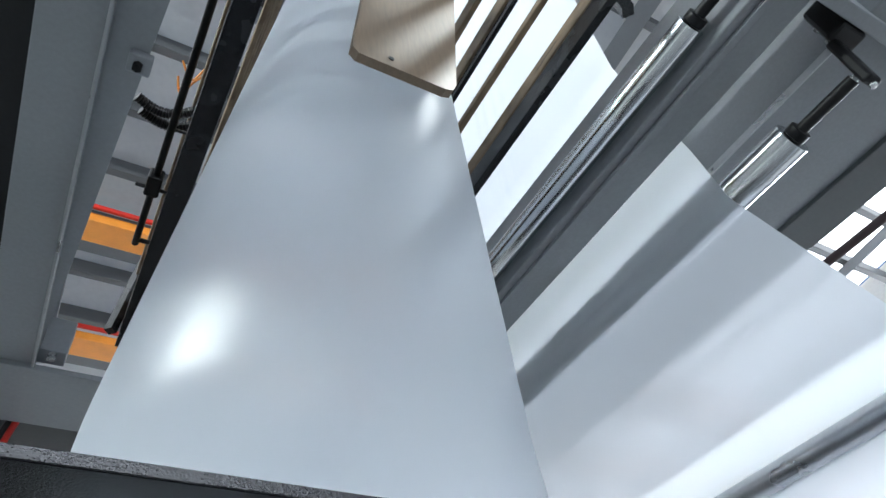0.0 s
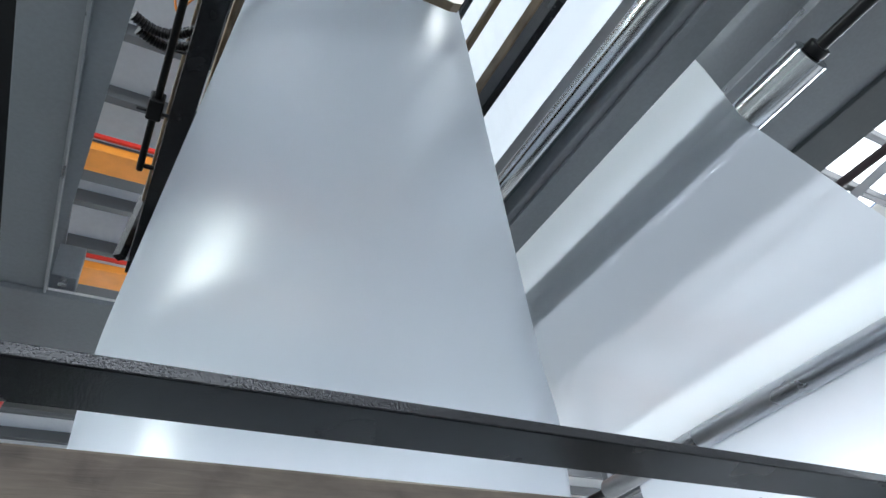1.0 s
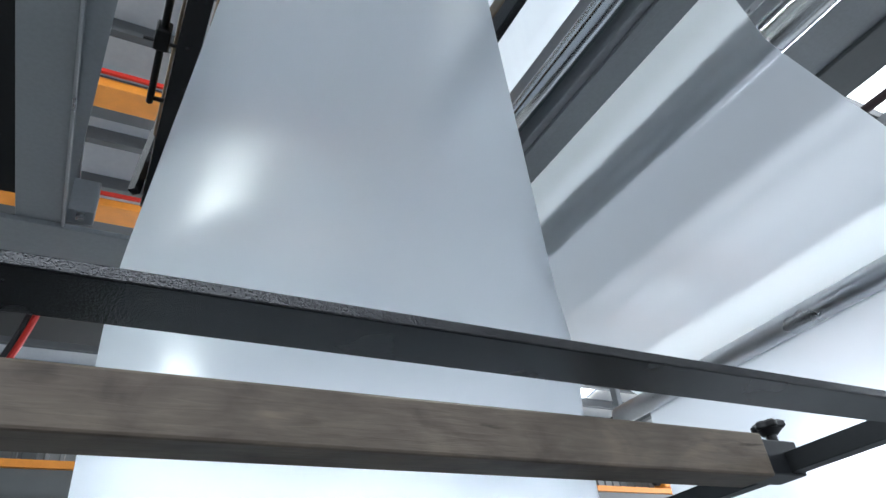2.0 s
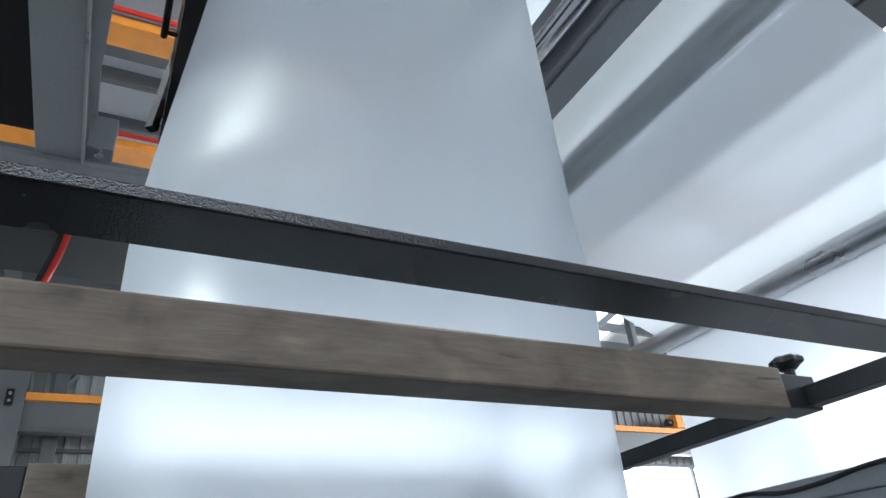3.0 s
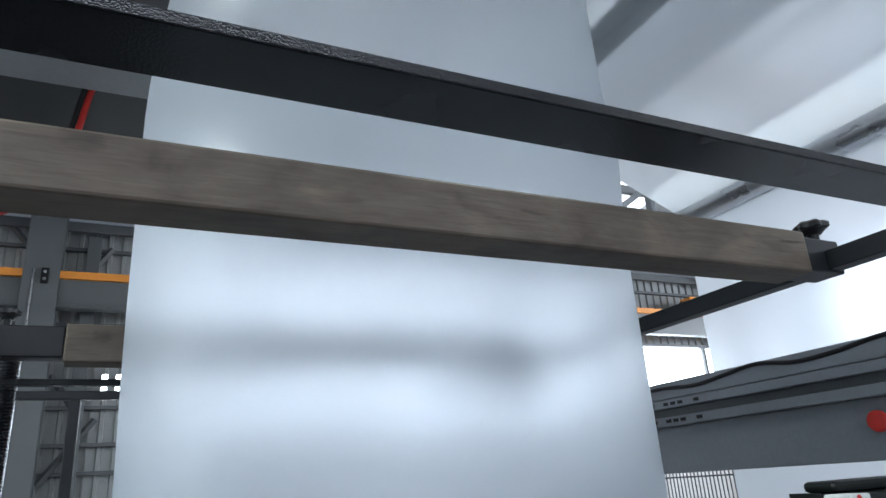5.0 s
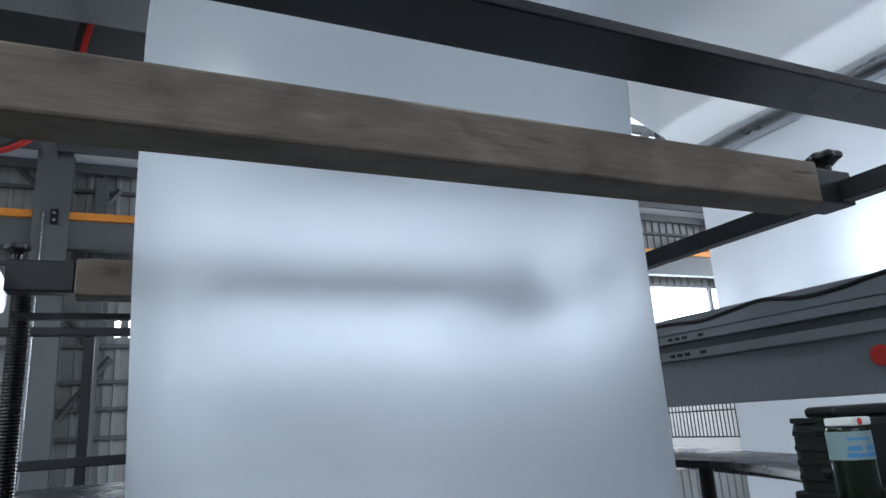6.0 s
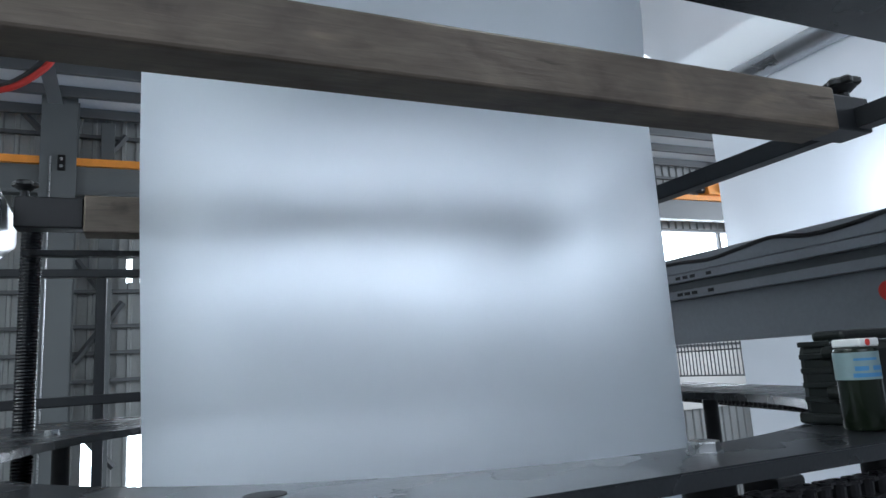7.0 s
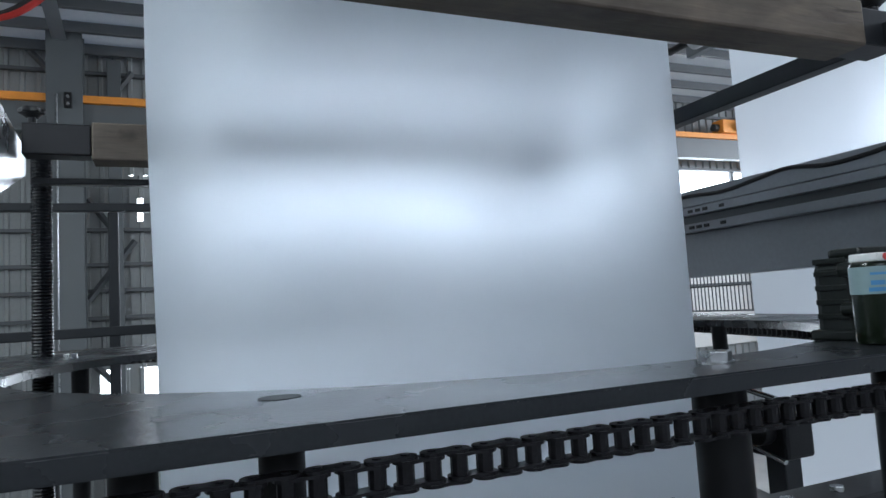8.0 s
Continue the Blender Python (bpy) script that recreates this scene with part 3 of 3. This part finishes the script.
outline = [(-0.182, 2.95), (-0.168, 2.93), (0.045, 2.935), (0.066, 2.945), (0.078, 2.975), (0.145, 3.55), (0.20, 4.10), (-0.11, 4.10), (-0.15, 3.26)]
fr = [bm.verts.new((x, -0.63, z)) for x, z in outline]
bk = [bm.verts.new((x, -0.608, z)) for x, z in outline]
bm.faces.new(fr[::-1])
bm.faces.new(bk)
for k in range(len(outline)):
    bm.faces.new((fr[k], fr[(k + 1) % len(outline)], bk[(k + 1) % len(outline)], bk[k]))
bmesh.ops.recalc_face_normals(bm, faces=bm.faces)
part("panel", bm, PLY, board)
part("screw", rod((-0.09, -0.632, 2.965), (-0.09, -0.629, 2.965), 0.007, 12), BLACKSTEEL, board)
part("hanger", box((-0.02, 0.02, -0.63, -0.60, 4.101, 5.4), 0.003), BLACKSTEEL, board)

lrod = thing("conduit_rod", "black steel rod with clamp blocks beside the frame", "rod", (-0.47, 0, 3.3))
part("shaft", rod((-0.47, -1.0, 3.3), (-0.47, 0.5, 3.3), 0.011, 12), BLACKSTEEL, lrod, smooth=True)
part("clamp", box((-0.492, -0.448, 0.18, 0.26, 3.275, 3.325), 0.006), BLACKSTEEL, lrod)
part("clamp_pin", rod((-0.52, 0.235, 3.29), (-0.42, 0.235, 3.29), 0.006, 8), BLACKSTEEL, lrod)
part("end_pin", rod((-0.48, 0.48, 3.3), (-0.40, 0.48, 3.3), 0.008, 8), BLACKSTEEL, lrod)
part("cross_pin", rod((-0.475, 0.0, 3.3), (-0.40, 0.0, 3.3), 0.005, 8), BLACKSTEEL, lrod)

# ---- sizing basket: ring plate, chain, screws, wooden bars ----
ZP = 1.4375
RIM = [(-0.74, -0.765), (0.36, -0.765), (0.86, -0.15), (1.02, 0.40), (0.86, 0.98), (0.34, 1.12), (-0.74, 1.12), (-0.86, 0.92), (-0.86, -0.62)]
ring = thing("ring_plate", "dark grey steel ring plate round the film", "machine plate", (0, -0.7, ZP))
part("plate", plate_with_hole(RIM, 0.66, 1.4225, ZP), PLATE, ring, smooth=True)


def hex_bolt(parent, x, y, z, r=0.0145):
    part("bolt", rod((x, y, z), (x, y, z + 0.011), r, 6, 0.0015), ZINC, parent, "zinc plated hexagon bolt")
    part("washer", rod((x, y, z - 0.0004), (x, y, z + 0.002), r * 1.12, 24), ZINC, parent)


for x, y in ((0.008, -0.70), (-0.63, 0.47), (0.70, 0.52)):
    hex_bolt(ring, x, y, ZP)
# black disc on the plate in place of the hole's shaded inside
part("bolt_hole", rod((-0.363, -0.616, ZP - 0.002), (-0.363, -0.616, ZP + 0.0006), 0.017, 24), RUBBER, ring, "dark disc for the shade in a bored hole")
lower = thing("lower_ring_plate", "grey steel lower ring plate under the chain", "machine plate", (0, -0.7, 0.98))
part("plate", plate_with_hole([(x * 0.985, y * 0.985) for x, y in RIM], 0.665, 0.98, 0.998), BLACKSTEEL, lower)
for x, y in ((-0.70, -0.68), (0.33, -0.68), (-0.70, 1.02), (0.5, 0.95)):
    part("leg", box((x - 0.03, x + 0.03, y - 0.03, y + 0.03, 0.0, 0.98), 0.003), BLACKSTEEL, lower)
for x, y, r in ((0.008, -0.70, 0.0235), (-0.375, -0.695, 0.0155), (-0.466, -0.70, 0.0145), (0.215, -0.715, 0.016), (-0.74, 0.88, 0.018), (0.83, 0.12, 0.018), (-0.62, 0.55, 0.018), (0.55, 0.9, 0.018)):
    s = thing("spacer_post", "black round steel spacer between the ring plates", "post", (x, y, 0.998), "spacers between the ring plates")
    part("post", rod((x, y, 0.999), (x, y, 1.422), r, 28), BLACKSTEEL, s, smooth=True)


def lead_screw(x, y):
    g = thing("lead_screw", "black threaded lead screw column", "lead screw", (x, y, ZP))
    bm, seg, rows = bmesh.new(), 16, []
    z, k = ZP - 0.6, 0
    while z < 1.93:
        r = 0.0245 if k % 2 else 0.022
        rows.append([bm.verts.new((x + r * math.cos(6.28319 * j / seg), y + r * math.sin(6.28319 * j / seg), z)) for j in range(seg)])
        z += 0.004
        k += 1
    for p, q in zip(rows, rows[1:]):
        for j in range(seg):
            bm.faces.new((p[j], p[(j + 1) % seg], q[(j + 1) % seg], q[j]))
    part("thread", bm, BLACK, g)
    part("core", rod((x, y, 1.925), (x, y, 1.95), 0.021, 20, 0.003), BLACKSTEEL, g, smooth=True)
    return g


lead_screw(-0.714, 0.70)


def wooden_bar(y0, y1, z0, z1, x0, x1, label):
    g = thing("wooden_bar", label, "wooden bar", (0, y0, z0), "wooden guide bars round the film")
    part("bar", box((x0, x1, y0, y1, z0, z1), 0.004), WOODX, g)
    return g


wooden_bar(-0.56, -0.494, 1.8325, 1.90, -0.66, 0.477, "weathered greenish brown square wooden guide bar")
wooden_bar(0.475, 0.55, 1.872, 1.958, -0.585, 0.60, "short visible end of brown wooden guide bar")


wooden_bar(-0.56, -0.494, 1.19, 1.256, -0.66, 0.12, "brown wooden guide bar between the ring plates")


def star_knob(parent, x, y, z):
    part("knob_stem", rod((x, y, z), (x, y, z + 0.026), 0.009, 14), BLACKSTEEL, parent, smooth=True)
    bm = bmesh.new()
    add_rod(bm, (x, y, z + 0.018), (x, y, z + 0.026), 0.012, 20, 0.021)
    rows = []
    for zz, k in ((0.026, 0.86), (0.029, 1.0), (0.036, 1.0), (0.040, 0.8), (0.0405, 0.3)):
        rows.append([bm.verts.new((x + (0.024 + 0.0035 * math.cos(6 * a)) * k * math.cos(a), y + (0.024 + 0.0035 * math.cos(6 * a)) * k * math.sin(a), z + zz)) for a in [6.28319 * j / 48 for j in range(48)]])
    for p, q in zip(rows, rows[1:]):
        for j in range(48):
            bm.faces.new((p[j], p[(j + 1) % 48], q[(j + 1) % 48], q[j]))
    bm.faces.new(rows[0][::-1])
    bm.faces.new(rows[-1])
    part("star_knob", bm, RUBBER, parent, "black plastic star knob", smooth=True)


def clamp_block(x0, x1, y0, y1, z0, z1, label, knob=0.5):
    g = thing("clamp_block", label, "clamp", (x0, y0, z0), "clamp blocks of the wooden bars")
    part("block", box((x0, x1, y0, y1, z0, z1), 0.003), BLACKSTEEL if x0 < 0 else DARKGREY, g)
    star_knob(g, x0 + (x1 - x0) * knob, (y0 + y1) / 2, z1)
    return g


clamp_block(0.478, 0.56, -0.555, -0.50, 1.838, 1.893, "dark grey clamp block with black star knob at the bar's end", 0.82)
clamp_block(-0.72, -0.586, 0.48, 0.536, 1.882, 1.952, "black clamp block with star knob at the rear bar", 0.12)


gusset = thing("gusset_plate", "bare zinc plated gusset plate beside the lead screw", "plate", (-0.732, 0.3, 1.66))
bm = bmesh.new()
outline = [(0.0, 1.66), (0.585, 1.855), (0.60, 1.87), (0.595, 1.915), (0.0, 1.99)]
fr = [bm.verts.new((-0.735, y, z)) for y, z in outline]
bk = [bm.verts.new((-0.730, y, z)) for y, z in outline]
bm.faces.new(fr[::-1])
bm.faces.new(bk)
for k in range(len(outline)):
    bm.faces.new((fr[k], fr[(k + 1) % len(outline)], bk[(k + 1) % len(outline)], bk[k]))
bmesh.ops.recalc_face_normals(bm, faces=bm.faces)
part("plate", bm, ALU, gusset)


def frame_rod(name, b, label):
    return tagged(part(name, box(b, 0.002), DARKGREY), label, "bar")


frame_rod("carrier_bar", (0.522, 0.552, -0.95, 0.95, 1.842, 1.8735), "dark grey carrier bar through the clamp block")
frame_rod("rear_cross_bar", (-0.72, 0.7, 0.60, 0.63, 1.84, 1.855), "dark steel cross bar behind the rear wooden bar")
flat = thing("front_flat_bar", "black hammered paint steel flat bar before the film", "flat bar", (0, -0.79, 1.8445))
part("bar", box((-0.9, 0.78, -0.817, -0.755, 1.8445, 1.8545), 0.001), BLACK, flat)
# same paint as the bar, as a separate strip that shows the sparkle
part("painted_edge", box((-0.9, 0.78, -0.8185, -0.8171, 1.8448, 1.8542), 0.0005), HAMMER, flat, "sparkling hammered paint edge")

# ---- roller chain between the ring plates ----
PITCH, ZC = 0.01905, 1.396


def stadium(bm, length, r, z0, z1, n=6):
    """A chain plate: two round ends with a waist, upright thickness z0 to z1."""
    pts = []
    for cx, a0 in ((length / 2, -90), (-length / 2, 90)):
        pts += [(cx + r * math.cos(radians(a0 + 180 * k / n)), r * math.sin(radians(a0 + 180 * k / n))) for k in range(n + 1)]
        pts.append((0, 0.72 * r * (1 if a0 == -90 else -1)))
    lo = [bm.verts.new((x, y, z0)) for x, y in pts]
    hi = [bm.verts.new((x, y, z1)) for x, y in pts]
    bm.faces.new(lo[::-1])
    bm.faces.new(hi)
    for k in range(len(pts)):
        bm.faces.new((lo[k], lo[(k + 1) % len(pts)], hi[(k + 1) % len(pts)], hi[k]))


def link_mesh(inner):
    bm = bmesh.new()
    if inner:
        for x in (-PITCH / 2, PITCH / 2):
            add_rod(bm, (x, 0, -0.0064), (x, 0, 0.0064), 0.0060, 10)
        stadium(bm, PITCH, 0.0085, 0.0065, 0.0088)
        stadium(bm, PITCH, 0.0085, -0.0088, -0.0065)
    else:
        stadium(bm, PITCH, 0.0085, 0.0090, 0.0112)
        stadium(bm, PITCH, 0.0085, -0.0112, -0.0090)
        for x in (-PITCH / 2, PITCH / 2):
            add_rod(bm, (x, 0, -0.0124), (x, 0, 0.0124), 0.0030, 8)
    me = bpy.data.meshes.new("chain_link")
    bm.to_mesh(me)
    bm.free()
    me.materials.append(OILED)
    return me


def chain_path(inset):
    """The rim, drawn in and with rounded corners, as points one pitch apart."""
    pts = [Vector((x * inset, y * inset)) for x, y in RIM]
    dense = []
    for i, p in enumerate(pts):
        a, b = (pts[i - 1] - p).normalized(), (pts[(i + 1) % len(pts)] - p).normalized()
        p0, p1 = p + a * 0.07, p + b * 0.07
        dense += [(1 - t) ** 2 * p0 + 2 * t * (1 - t) * p + t * t * p1 for t in [k / 12 for k in range(13)]]
    dense.append(dense[0])
    out, left = [dense[0]], PITCH
    for a, b in zip(dense, dense[1:]):
        d = (b - a).length
        if d < 1e-9:
            continue
        u, s = (b - a) / d, 0.0
        while d - s >= left:
            s += left
            out.append(a + u * s)
            left = PITCH
        left -= d - s
    return out


chain = thing("drive_chain", "oily dark steel roller chain round the ring plates", "chain", (0, -0.74, ZC))
nodes = chain_path(0.972)
spots = []
for k, (a, b) in enumerate(zip(nodes, nodes[1:])):
    m = (a + b) / 2
    spots.append(((m - Vector((-0.45, -1.2))).length, k, m, math.atan2(b.y - a.y, b.x - a.x)))
spots.sort(key=lambda s: s[0])
LINKS = (link_mesh(False), link_mesh(True))
rest = bmesh.new()
for rank, (_, k, m, turn) in enumerate(spots):
    place = pose(m.x, m.y, ZC, 0, 0, math.degrees(turn))
    if rank < 285:
        ob = new("chain_link", LINKS[k % 2])
        ob.parent = chain
        ob.matrix_local = Matrix.Translation(-BASE[chain]) @ place
    else:
        old = set(rest.verts)
        rest.from_mesh(LINKS[k % 2])
        bmesh.ops.transform(rest, matrix=place, verts=[v for v in rest.verts if v not in old])
tagged(part("chain_run", rest, OILED, chain), "rear run of the chain", kind="stuff")

# ---- gear motor with oil bottle on the ring plate ----
motor = thing("gear_motor", "dark green gear motor standing on the ring plate", "motor", (0.27, -0.63, ZP))
part("housing", box((0.246, 0.41, -0.668, -0.615, 1.4385, 1.528), 0.010), GREEN, motor)
part("cover", box((0.268, 0.40, -0.662, -0.62, 1.5285, 1.541), 0.005), GREEN, motor)
part("base_flange", box((0.242, 0.42, -0.675, -0.61, 1.4378, 1.450), 0.003), GREEN, motor)
for z in (1.462, 1.478, 1.494, 1.510, 1.524):
    part("rib", box((0.2435, 0.246, -0.66, -0.62, z, z + 0.006), 0.001), GREEN, motor)
for z in (1.516, 1.473):
    part("lug", rod((0.242, -0.676, z), (0.242, -0.655, z), 0.008, 12, 0.002), GREEN, motor)
BX, BY, BR = 0.2195, -0.706, 0.0205
bottle = thing("oil_bottle", "dark olive oil bottle with pale label and white cap", "bottle", (BX, BY, ZP))
part("body", rod((BX, BY, 1.4385), (BX, BY, 1.521), BR, 32, 0.004), BOTTLE, bottle, smooth=True)
part("label", rod((BX, BY, 1.489), (BX, BY, 1.5165), BR + 0.0004, 32), LABEL, bottle, "pale blue paper label, coloured darker for shade", smooth=True)
for z0, z1, a0, a1 in ((1.4915, 1.4955, -0.8, 0.7), (1.498, 1.5025, -0.7, -0.1), (1.498, 1.5025, 0.1, 0.8), (1.508, 1.5105, -0.7, 0.4)):
    bmx = bmesh.new()
    angles = [a0 + (a1 - a0) * k / 10 - 0.35 for k in range(11)]
    va = [bmx.verts.new((BX + (BR + 0.0008) * math.sin(a), BY - (BR + 0.0008) * math.cos(a), z0)) for a in angles]
    vb = [bmx.verts.new((BX + (BR + 0.0008) * math.sin(a), BY - (BR + 0.0008) * math.cos(a), z1)) for a in angles]
    for k in range(10):
        bmx.faces.new((va[k], va[k + 1], vb[k + 1], vb[k]))
    part("print_bar", bmx, LABELBLUE, bottle, "blue bar of print")
part("cap", box((BX - 0.0145, BX + 0.0145, BY - 0.018, BY + 0.014, 1.5215, 1.530), 0.002), WHITECAP, bottle, "white plastic cap")
part("cap_dot", rod((BX - 0.004, BY - 0.0185, 1.5258), (BX - 0.004, BY - 0.0172, 1.5258), 0.0035, 14), RED, bottle, "red dot")

# ---- long grey beam with slotted strips beside the hanging film ----
duct = thing("slotted_beam", "grey steel beam with slotted mounting strips before the hanging film", "beam", (1.35, 0, 1.55), kind="structure")
part("top_duct", box((1.30, 1.44, -1.3, 1.3, 1.803, 1.862), 0.004), GREY, duct)
part("slotted_strip", box((1.292, 1.44, -1.3, 1.3, 1.772, 1.80), 0.002), GREY, duct)
part("recess", box((1.32, 1.44, -1.3, 1.3, 1.742, 1.772)), COLUMN, duct)
part("slotted_strip", box((1.295, 1.44, -1.3, 1.3, 1.712, 1.742), 0.002), GREY, duct)
part("panel", box((1.33, 1.44, -1.3, 1.3, 1.553, 1.712), 0.004), GREY, duct)
# slots are black blocks on the strips, coloured as their inner shade
for z in (1.785, 1.727):
    for y in (0.765, 0.725, 0.655, 0.62, 0.585, 0.51):
        part("slot", box((1.290, 1.294, y, y + 0.022, z - 0.005, z + 0.006)), RUBBER, duct, "dark block for the shade in a mounting slot")
for y in (-1.2, 1.2):
    part("leg", box((1.36, 1.43, y - 0.04, y + 0.04, 0.0, 1.553), 0.004), GREY, duct)
cable = part("cable", tube([(1.31, 0.9, 1.80), (1.296, 0.80, 1.835), (1.298, 0.68, 1.842), (1.298, 0.52, 1.832), (1.298, 0.38, 1.845), (1.298, 0.26, 1.856), (1.298, 0.13, 1.838), (1.298, 0.0, 1.842), (1.298, -0.14, 1.858), (1.30, -0.4, 1.866)], 0.0065), RUBBER, smooth=True)
tagged(cable, "black rubber cable lying along the grey beam", "cable")
button = thing("stop_button", "red mushroom push button on the grey beam", "push button", (1.33, 0.0, 1.64))
part("collar", rod((1.331, -0.064, 1.65), (1.315, -0.064, 1.65), 0.022, 24, 0.002), RUBBER, button, smooth=True)
part("button", rod((1.315, -0.064, 1.65), (1.295, -0.064, 1.65), 0.028, 24, 0.008), RED, button, "red mushroom head", smooth=True)

grate = thing("wire_guard", "grey wire mesh guard panel beside the hanging film", "mesh guard", (2.4, 1.4, 1.38))
for k in range(56):
    y = 0.75 + 0.027 * k
    part("wire", rod((2.4, y, 1.385), (2.4, y, 1.78), 0.0035, 6), PURLIN, grate)
for z in (1.388, 1.525, 1.66, 1.775):
    part("cross_wire", rod((2.395, 0.74, z), (2.395, 2.25, z), 0.004, 6), PURLIN, grate)
for y in (0.74, 2.25):
    part("leg", box((2.385, 2.415, y - 0.015, y + 0.015, 0.0, 1.78)), PURLIN, grate)

# ---- winding gear under the hanging film ----
wind = thing("winder_clamp", "dark steel clamp unit with bright levers behind the ring plates", "clamp unit", (1.05, 0.16, 1.1))
part("block", box((1.0, 1.1, 0.10, 0.22, 1.06, 1.20), 0.01), BLACKSTEEL, wind)
part("drum", rod((0.96, 0.16, 1.13), (1.0, 0.16, 1.13), 0.035, 24, 0.006), BLACKSTEEL, wind, smooth=True)
part("lever", rod((1.0, 0.24, 1.235), (1.0, 0.12, 1.215), 0.008, 12), CHROME, wind, "bright chrome lever", smooth=True)
part("lever", rod((0.99, 0.21, 1.09), (0.99, 0.10, 1.06), 0.007, 12), CHROME, wind, "bright chrome lever", smooth=True)
part("stand", box((1.02, 1.08, 0.13, 0.19, 0.0, 1.06), 0.004), DARKGREY, wind)
base_bar = thing("base_bar", "dark bolted steel bar beside the lower wooden bar", "bar", (0.121, -0.56, 1.17))
part("bar", box((0.121, 0.75, -0.565, -0.49, 1.17, 1.232), 0.004), BLACKSTEEL, base_bar)
for x in (0.19, 0.27, 0.36, 0.5):
    part("bolt", rod((x, -0.53, 1.232), (x, -0.53, 1.239), 0.009, 6, 0.001), ZINC, base_bar)
for x in (0.13, 0.70):
    part("foot", box((x, x + 0.04, -0.55, -0.51, 0.998, 1.17), 0.003), BLACKSTEEL, base_bar)

# ---- cables and hose under the platform ----
for dx, m, name, label in ((0.0, RED, "red_cable", "red cable hanging in a bow under the platform"), (0.02, RUBBER, "black_cable", "black cable hanging beside the red one")):
    pts = [(-0.655 - dx, 1.22, 3.02), (-0.668 - dx, 1.22, 2.95), (-0.69 - dx, 1.22, 2.81), (-0.735 - dx, 1.22, 2.65), (-0.79 - dx, 1.22, 2.56), (-0.89 - dx, 1.22, 2.49), (-1.05 - dx, 1.22, 2.47), (-1.3 - dx, 1.22, 2.62), (-1.5 - dx, 1.22, 3.01)]
    tagged(part(name, tube(pts, 0.012), m, smooth=True), label, "cable")


def ribbed_hose(points, r, label):
    """Corrugated hose: a soft core with a ring for every rib."""
    h = thing("corrugated_hose", label, "hose", points[0])
    part("core", tube(points, r * 0.86, 12, 10), RUBBER, h, smooth=True)
    pts = [Vector(p) for p in points]
    bm = bmesh.new()
    for a, b in zip(pts, pts[1:]):
        n = max(1, int((b - a).length / (0.55 * r)))
        for k in range(n):
            c = a + (b - a) * (k / n)
            d = (b - a).normalized() * 0.14 * r
            add_rod(bm, c - d, c + d, r * 1.05, 14)
    part("rib_rings", bm, OILED, h)
    return h


for dx, dy, dz in ((0.0, 0.0, 0.0), (0.02, 0.05, 0.012)):
    ribbed_hose([(-0.585 + dx + 0.19 * k / 10, 0.02 + dy + 0.035 * math.sin(math.pi * k / 10) - 0.05 * (k / 10) ** 2, 3.42 + dz) for k in range(11)], 0.016, "black corrugated hose in a bow under the platform")
conduit = part("orange_conduit", rod((-0.395, -0.9, 3.6), (-0.412, 0.0, 3.6), 0.012, 14), ORANGE, smooth=True)
tagged(conduit, "orange plastic conduit behind the black frame bar", "conduit")
for k, (x, y) in enumerate(((-0.45, 0.0), (-0.43, -0.06))):
    wire = part("orange_wire", tube([(-0.405, -0.05 - 0.02 * k, 3.6), (x, y, 3.57), (x - 0.03, y + 0.05, 3.56), (-0.5, y + 0.02, 3.6)], 0.004), ORANGE, smooth=True)
    tagged(wire, "thin orange wire looped beside the conduit", "wire", "orange wires")
